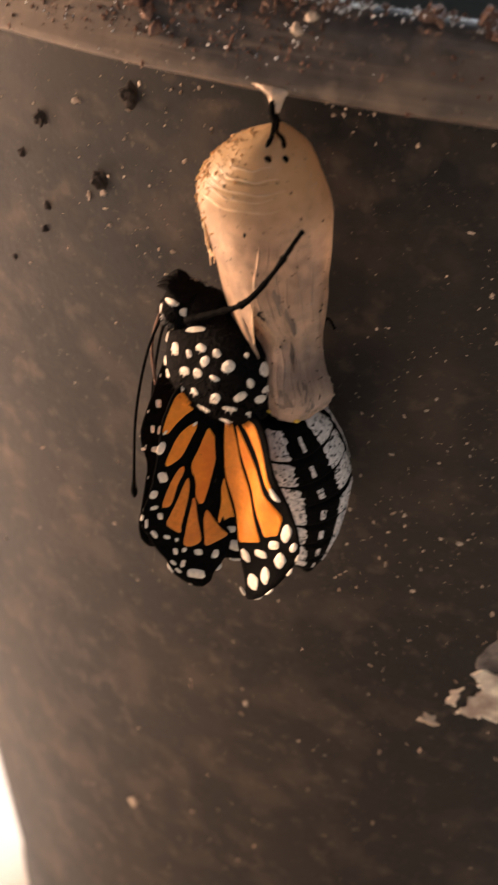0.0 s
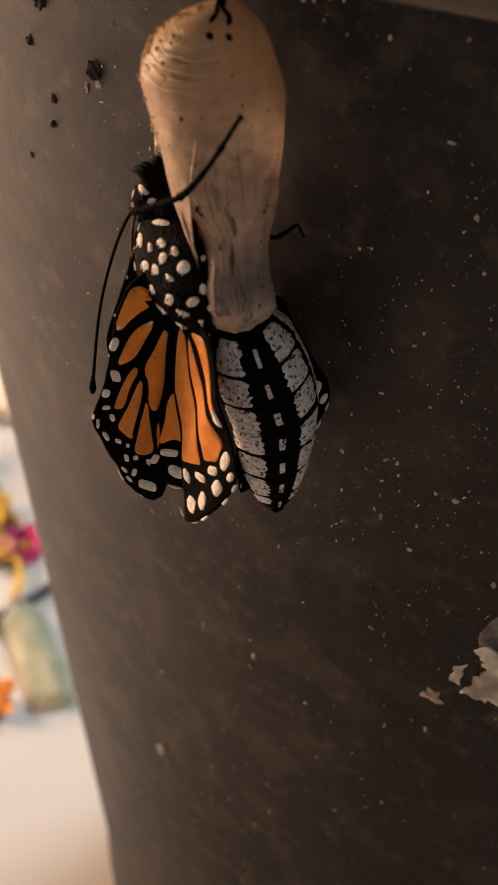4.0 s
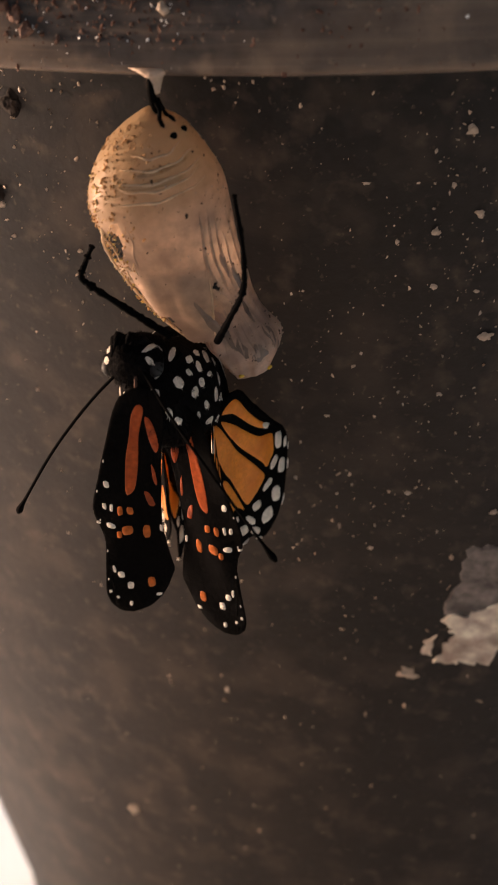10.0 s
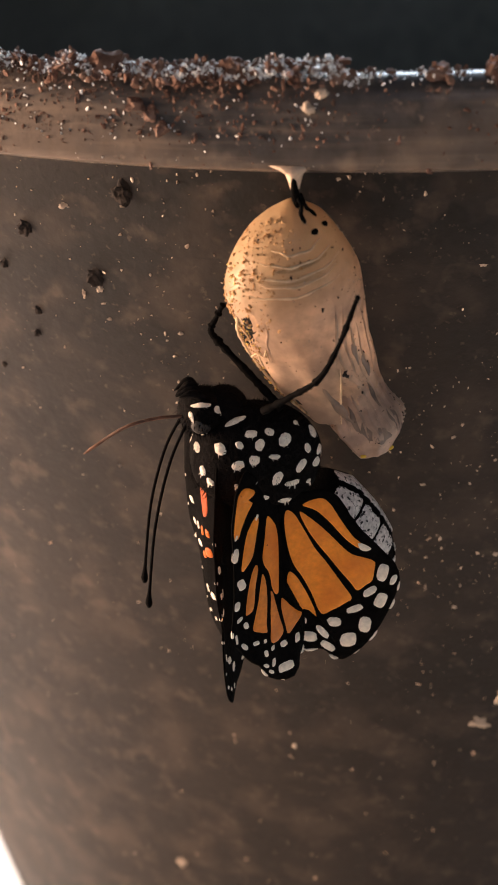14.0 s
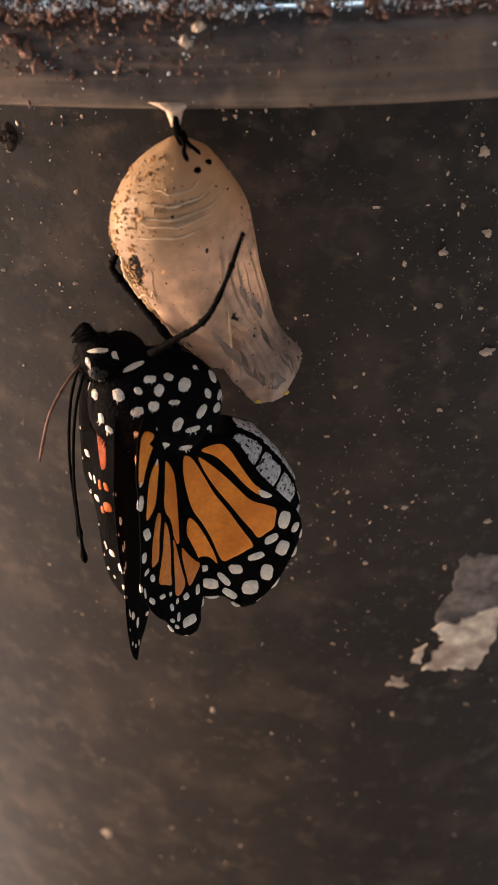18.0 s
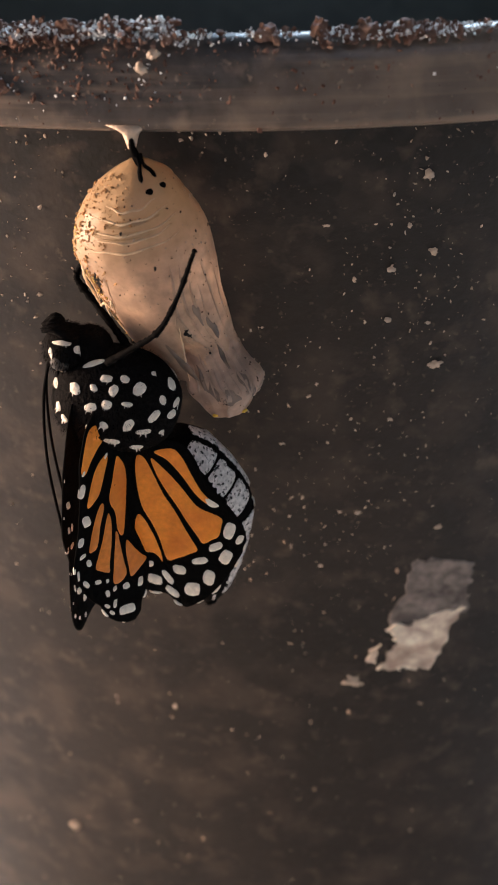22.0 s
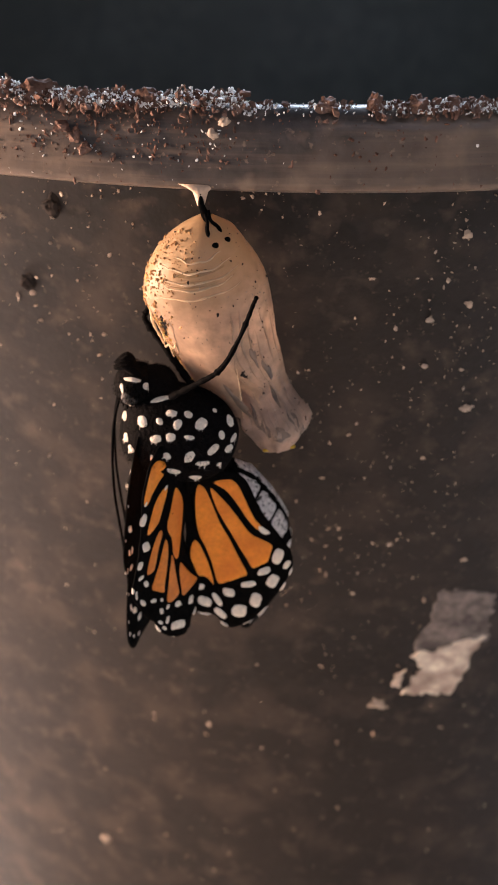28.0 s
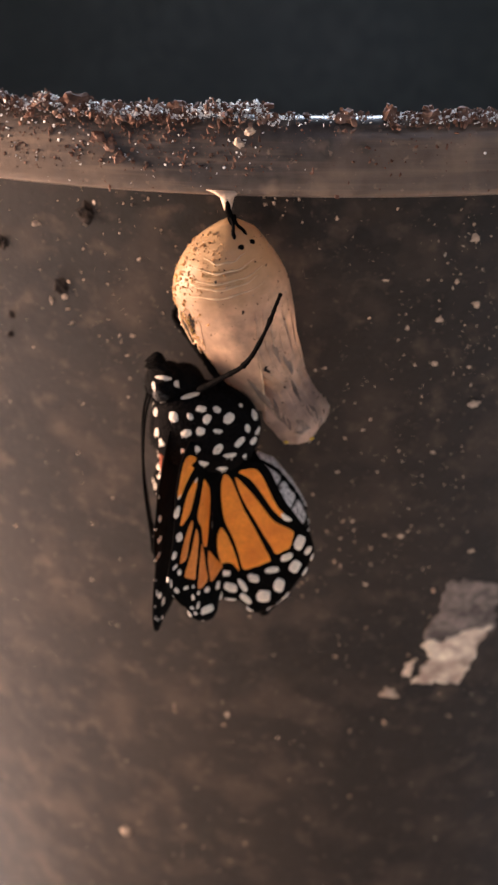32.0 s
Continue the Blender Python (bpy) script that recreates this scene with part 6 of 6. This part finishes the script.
HIND_FRONT = [
    (0, -2.56, 0.81, -27.5, -2, -9.1, 18.6), (0.5, -2.37, 0.82, -27.34, -2.3, -8.6, 20.2), (1, -2.65, 0.79, -27.5, 0.1, -7.7, 22.7),
    (1.5, -2.61, 0.69, -27.21, -0.4, -8.1, 23.1), (2, -2.75, 0.84, -27.2, 0.4, -7.9, 23.4), (2.5, -2.78, 0.76, -27.12, -0.8, -7.8, 23.2),
    (3, -2.64, 0.68, -26.99, -0.3, -8, 25.4), (3.5, -2.72, 0.73, -27.07, -0.4, -8.2, 23.6), (5.5, -3.01, 2.12, -26.16, -0.9, -1, -6),
    (6, -3.1, 2.13, -25.63, -0, 0, -0), (6.5, -2.83, 2.29, -24.93, 0.1, 1.7, -10.9), (7, -2.57, 2.28, -24.07, 1.2, 2.5, -17.6),
    (7.4, -2.82, 2.48, -24.47, 0.3, -0.1, -17.2), (7.5, -3.6, 1.93, -25.95, 0.7, -6, 6.1), (7.6, -1.79, -2.48, -25.39, -6.9, -1, 51.4),
    (7.7, 0.56, -3.67, -25.05, -13.2, 2.9, 85), (8, 0.92, -3.36, -25.05, -13.2, 2.9, 91.2), (8.2, 0.44, -3.77, -25.05, -13.2, 2.9, 83),
    (8.3, 1.81, -3.06, -25.29, -13.6, 5.2, 96.9), (8.4, 0.83, 5.91, -29.45, -0, 0, 96), (8.5, 0.9, 5.6, -29.2, -0, 0, 96),
    (8.6, 0.91, -3.59, -25.14, -13.3, 3.7, 86.9), (8.7, 1.52, -3.23, -25.23, -13.5, 4.6, 93.9), (8.8, 1.1, 5.7, -30.4, -0, 0, 96),
    (9, 1.28, 5.87, -31.96, -0, 0, 96), (9.5, 0.6, 5.68, -29.63, -0, 0, 96), (10, 1.33, 4.62, -28.95, -0, 0, 96),
    (10.5, 0.71, 4.96, -29.23, -0, 0, 96), (10.8, 0.72, 4.95, -29.23, -0, 0, 96), (10.9, 0.01, -2.54, -26.33, -10.9, 3, 78.6),
    (11, -1.51, -2.2, -26.83, -11.1, -4.9, 48.1), (11.1, -1.96, -2.37, -26.47, -10.2, -7, 38.7), (11.5, -2.72, -2.49, -26.1, -6.6, -6, 35.6),
    (12, -2.77, -2.69, -25.73, -7.9, -6.9, 33.9), (12.5, -2.32, -2.2, -26.42, -6.6, -9.4, 36.9), (13, -2.37, -2.19, -26.44, -6.1, -9.8, 36.8),
    (13.5, -2.32, -2.3, -26.45, -7.5, -9.7, 40.1), (15.5, -2.1, -2.17, -26.53, -6.7, -6.8, 57.4), (16, -2.18, -2.94, -25.81, -11.1, 0.1, 63.6),
    (17, -1.9, -2.09, -26.95, -2.4, -9.2, 60.4), (18, -2.09, -2.33, -26.26, -7.9, -4.8, 57.2), (19, -1.99, -2.52, -25.45, -9.1, -1.5, 54.1),
    (20, -2.28, -2.29, -25.51, -5.5, -4.6, 40.7), (21, -2.18, -2.25, -25.13, -5.5, -5.7, 41.7), (22, -2.29, -2.24, -25.42, -5.5, -4.6, 42.8),
    (23, -2.05, -2.46, -25.15, -6.7, -4.2, 39.1), (24, -2.09, -2.31, -25.47, -4.7, -5.1, 44.5), (25, -2.22, -2.24, -25.49, -4.9, -5.1, 46),
    (26, -2.12, -2.3, -25.51, -5, -3.9, 42.6), (26.5, -2.31, -2.27, -25.47, -4.1, -4.3, 46.9), (28.5, -2.18, -2.06, -25.9, -2.7, -6.5, 41.7),
    (29, -2.15, -2.22, -25.58, -4.6, -4.1, 43), (30, -2.2, -2.18, -25.6, -3.7, -4.9, 46.9), (31, -2.08, -2.18, -25.78, -3.4, -5.4, 46.9),
    (32, -2.14, -2.03, -26.1, -1.9, -7.5, 47.5),]
HIND_LEFT = {0.0: (-1.5, 5.6, -26.9, 0, 34, -120), 3.5: (-1.5, 5.6, -27.0, 0, 34, -120), 5.5: (0.4, 5.2, -25.4, 0, 60, -140), 7.0: (0.2, 5.0, -26.0, 0, 60, -140), 7.5: (0.2, 4.8, -25.0, 0, 56, -130), 7.75: (-0.6, 3.6, -25.8, 0, 62, -112), 8.5: (-2.0, 2.4, -26.8, 0, 80, -110), 9.0: (-2.4, 4.6, -30.6, 0, 92, -170),
             10.5: (-3.2, 4.4, -30.4, 0, 92, -160), 10.8: (-3.2, 4.4, -30.0, 0, 92, -160), 11.0: (-3.8, 5.6, -27.0, 0, 14, -60), 32.0: (-3.8, 5.6, -27.0, 0, 10, -60)}
# fore wings by their roots
FORE_RIGHT = [
    (0, -4.87, 2.25, -17.8, 0, 0, -160), (0.5, -4.84, 2.25, -17.83, 0, 0, -160), (1, -4.81, 2.25, -17.86, 0, 0, -160),
    (1.5, -4.78, 2.25, -17.89, 0, 0, -160), (2, -4.75, 2.25, -17.91, 0, 0, -160), (2.5, -4.72, 2.25, -17.94, 0, 0, -160),
    (3, -4.7, 2.25, -17.97, 0, 0, -160), (3.5, -4.67, 2.25, -18, 0, 0, -160), (5.5, -3.71, 3.79, -16.8, 0, 0, -164),
    (6, -3.59, 4.02, -16.6, 0, 0, -164.7), (6.5, -3.46, 4.24, -16.4, 0, 0, -165.3), (7, -3.33, 4.47, -16.2, 0, 0, -166),
    (7.4, -3.73, 4.38, -16.54, 1.1, 0.4, -167.6), (7.5, -4.2, 4.3, -17.2, 0.5, 0.2, -160), (7.6, -3.24, -0.91, -20.91, 5.8, 5.3, -93.5),
    (7.7, -2.69, -2.32, -24.11, 8.8, 7.9, -47.4), (8, -2.21, -3.17, -23.58, 8.8, 7.9, -41.2), (8.2, -2.5, -3.11, -23.58, 8.8, 7.9, -49.4),
    (8.3, -1.1, -3.01, -24, 7.6, 6.3, -37.6), (8.4, 0.69, -3.02, -24.34, 4.5, 4.9, -24.6), (8.5, -0.18, -3.17, -24.36, 5.2, 3.3, -24.7),
    (8.6, -2.13, -3.15, -23.7, 8.2, 7.2, -45.5), (8.7, -1.48, -3.08, -23.89, 7.8, 6.7, -39.9), (8.8, 0.44, -3.4, -24.19, 5.3, 4.1, -28.5),
    (9, 1.92, -4.44, -24.93, -1.5, -0.8, -0.6), (9.5, 0.01, -3.18, -24.43, 2.8, 6, -29.1), (10, 0.43, -3.56, -24.35, 5.4, 3.8, -19.8),
    (10.5, -0.08, -3.25, -24.59, 5.8, 5.2, -19.1), (10.8, -0.16, -3.24, -24.56, 5.8, 5.2, -19.3), (10.9, -2.94, -2.68, -23.25, 3.1, 1.5, -61.4),
    (11, -5.5, -2.35, -21.02, -0.5, -1.7, -99.5), (11.1, -6.03, -2.08, -20.73, -0.2, 0.6, -108.8), (11.5, -6.54, -2.17, -20.44, 0.2, 2.9, -114),
    (12, -6.74, -2.34, -20.3, 1.2, 4.3, -115.6), (12.5, -6.41, -1.99, -20.94, 1, 5.1, -110.4), (13, -6.5, -1.92, -21.14, -1.1, 5.7, -106.1),
    (13.5, -6.39, -1.65, -21.56, 0.6, 4.2, -105.7), (15.5, -5.9, -1.63, -21.97, -0.8, 1, -96.7), (16, -5.81, -1.94, -21.84, -0.8, 0.1, -95.4),
    (17, -5.68, -2.24, -21.8, -1.5, 1.3, -93.2), (18, -5.7, -1.7, -21.7, 0, 2, -102), (19, -5.57, -1.99, -21.05, -2.5, 4.7, -104.4),
    (20, -5.68, -1.93, -20.46, -3.2, 5.9, -116), (21, -5.56, -1.45, -20.56, -3.2, 6.7, -115.8), (22, -5.52, -2.27, -20.15, -4.1, 5.9, -115.7),
    (23, -5.45, -1.92, -20.42, -3.9, 6.2, -115), (24, -5.42, -1.69, -20.64, -2.9, 6.2, -115.7), (25, -5.45, -1.84, -20.55, -4.5, 5.7, -112.4),
    (26, -5.38, -1.94, -20.47, -3.8, 6, -116.6), (26.5, -5.44, -1.83, -20.45, -3.9, 5.5, -116.6), (28.5, -5.31, -1.78, -20.5, -3.9, 4.6, -116.2),
    (29, -5.36, -1.54, -20.62, -4.3, 4.9, -116.7), (30, -5.31, -1.74, -20.56, -5, 5.3, -114.5), (31, -5.2, -1.86, -20.63, -5.2, 6, -114.6),
    (32, -5.21, -1.84, -20.7, -5.7, 5.5, -112.6),]
FORE_LEFT = [
    (0, 1, 5, -20.8, 0, 0, -90), (0.5, 1, 5, -20.8, 0, 0, -90), (1, 1, 5, -20.8, 0, 0, -90), (1.5, 1, 5, -20.8, 0, 0, -90),
    (2, 1, 5, -20.8, 0, 0, -90), (2.5, 1, 5, -20.8, 0, 0, -90), (3, 1, 5, -20.8, 0, 0, -90), (3.5, 1, 5, -20.8, 0, 0, -90),
    (5.5, 1.6, 4.6, -22.6, 0, 0, -84), (6, 1.6, 4.53, -22.6, 0, 0, -82.7), (6.5, 1.6, 4.47, -22.6, 0, 0, -81.3), (7, 1.6, 4.4, -22.6, 0, 0, -80),
    (7.4, 1.39, 4.31, -22.22, 0.7, -1, -85.7), (7.5, 0.4, 4, -20.6, 0, 0, -86), (7.6, -2.82, 1.22, -20.91, 2.3, 4.2, -46.7),
    (7.7, -3.54, -2.79, -21.36, 5.5, 7.4, -17.7), (8, -2.99, -3.74, -20.85, 5.5, 7.4, -11.4), (8.2, -3.35, -3.55, -20.86, 5.5, 7.4, -19.7),
    (8.3, -2.95, -4.38, -21.03, 6.2, 4.6, -8.7), (8.4, -2.44, -7.32, -20.57, 9, 0.1, 2.7), (8.5, -2.32, -4.82, -21.51, 5.8, 1.4, 2.2),
    (8.6, -2.96, -3.61, -20.97, 4.7, 7.1, -15.8), (8.7, -3.01, -4.13, -21.01, 5.8, 5.5, -10.8), (8.8, -2.3, -6.35, -20.8, 6.7, 1, -0.5),
    (9, -2.53, -5.17, -24.37, -0, 0, 0.1), (9.5, -3.31, -7.18, -20.47, 8, 1.9, -1.6), (10, -2.67, -5.83, -21.74, 7.7, 1.3, -1.9),
    (10.5, -3.1, -5.59, -21.95, 8.5, 2.4, -1.2), (10.8, -3.19, -5.58, -21.91, 8.5, 2.4, -1.4), (10.9, -6.43, -2.28, -20.95, 4.8, -2.3, -26.9),
    (11, -7.58, 0.05, -19.08, -0.8, -7.3, -44.4), (11.1, -7.74, 0.55, -18.73, 1.4, -6.3, -53.9), (11.5, -7.97, 0.75, -18.38, 4.8, -5.6, -90.1),
    (12, -8.11, 0.62, -18.25, 6.3, -4.6, -95.3), (12.5, -8.04, 0.77, -18.85, 6.2, -4.1, -77.7), (13, -8.32, 0.65, -18.93, 4.9, -2.5, -61.6),
    (13.5, -8.23, 0.94, -19.48, 5, -4.8, -60.8), (15.5, -8.1, 0.6, -19.93, 1.2, -5.5, -41.8), (16, -8.06, 0.25, -19.83, 0.6, -6.1, -40.5),
    (17, -8, -0.18, -19.71, 1.1, -4.8, -38.3), (18, -7.69, 0.76, -19.66, 2.6, -5.6, -47.4), (19, -7.43, 0.51, -18.8, 3.2, -2.1, -55.1),
    (20, -6.99, 0.97, -18.14, 2.8, -1.6, -95.1), (21, -6.89, 1.43, -18.21, 3.1, -0.8, -94.9), (22, -6.83, 0.62, -17.78, 1.9, -1.2, -94.6),
    (23, -6.81, 0.94, -18.05, 2.3, -0.9, -92), (24, -6.76, 1.2, -18.33, 3.1, -1.4, -94.8), (25, -6.92, 0.93, -18.16, 1.8, -0.8, -82.5),
    (26, -6.66, 0.97, -18.11, 2.2, -1.3, -95.6), (26.5, -6.71, 1.09, -18.1, 1.9, -1.7, -95.6), (28.5, -6.59, 1.15, -18.18, 1.6, -2.5, -95.2),
    (29, -6.61, 1.39, -18.28, 1.4, -2.2, -95.6), (30, -6.67, 1.1, -18.16, 1, -1.3, -89.9), (31, -6.55, 0.97, -18.2, 1.1, -0.6, -90),
    (32, -6.65, 0.93, -18.27, 0.7, -0.5, -82.9),]


def blend(table, t):
    """A row of a table between its times."""
    keys = sorted(table)
    return [float(np.interp(t, keys, column)) for column in zip(*[table[k] if isinstance(table[k], tuple) else (table[k],) for k in keys])]


def rooted(m, root, turn):
    """A part's pose on the body m: its root there, its turn as in the world."""
    return Matrix.Translation(Vector(root) * MM) @ m.to_3x3().inverted().to_4x4() @ turn


def motions():
    body = moved(BODY)
    walk(butterfly, body)
    for ob, table in ((legs[0], LEG), (legs[1], BACK_LEG), (legs[2], SIDE_LEG)):
        rows = []
        for t, m in body:
            x, y, z, rx, ry, rz = blend(table, t)
            rows.append((t, m.inverted() @ pose(x * MM, y * MM, z * MM, rx, ry, rz)))
        walk(ob, rows)
    walk(proboscis, [(t, rooted(m, (-5.4, 0.2, 8.6), pose(0, 0, 0, *blend(TONGUE, t)))) for t, m in body])
    front, end = [], []
    for t, m in body:
        x, y, z, rx, ry, rz, curl = blend(ABDOMEN, t)
        first_half = pose(x * MM, y * MM, z * MM, rx, ry, rz)
        front.append((t, m.inverted() @ first_half))
        end.append((t, m.inverted() @ first_half @ pose(0, 0, -AB_CUT / AB_SEG * AB_LEN * MM, 0, curl, 0)))
    walk(abdomen[0], front)
    walk(abdomen[1], end)
    for ob, side in zip(antennae, (-1, 1)):
        rows = []
        for t, m in body:
            one, other, swing, turn = blend(ANTENNA, t)
            rows.append((t, rooted(m, (-5.2, 0.6 + side * 0.7, 8.5), pose(0, 0, 0, (one if side < 0 else other) * side, swing, turn))))
        walk(ob, rows)
    walk(chrysalis, moved(CHRYSALIS))
    for wing, rows in ((hind_right[0], HIND_REAR), (hind_right[1], HIND_MIDDLE), (hind_right[2], HIND_FRONT), (fore_right, FORE_RIGHT), (fore_left, FORE_LEFT)):
        walk(wing, [(t, m.inverted() @ p) for (t, m), (_, p) in zip(body, moved(rows))])
    rear, front = [], []
    for t, m in body:
        x, y, z, lean, turn, shut = blend(HIND_LEFT, t)
        rear.append((t, m.inverted() @ pose(x * MM, y * MM, z * MM, 0, lean, turn)))
        front.append((t, m.inverted() @ pose(x * MM, y * MM, z * MM, 0, lean, turn + shut)))
    walk(hind_left[0], rear)
    walk(hind_left[1], front)


motions()
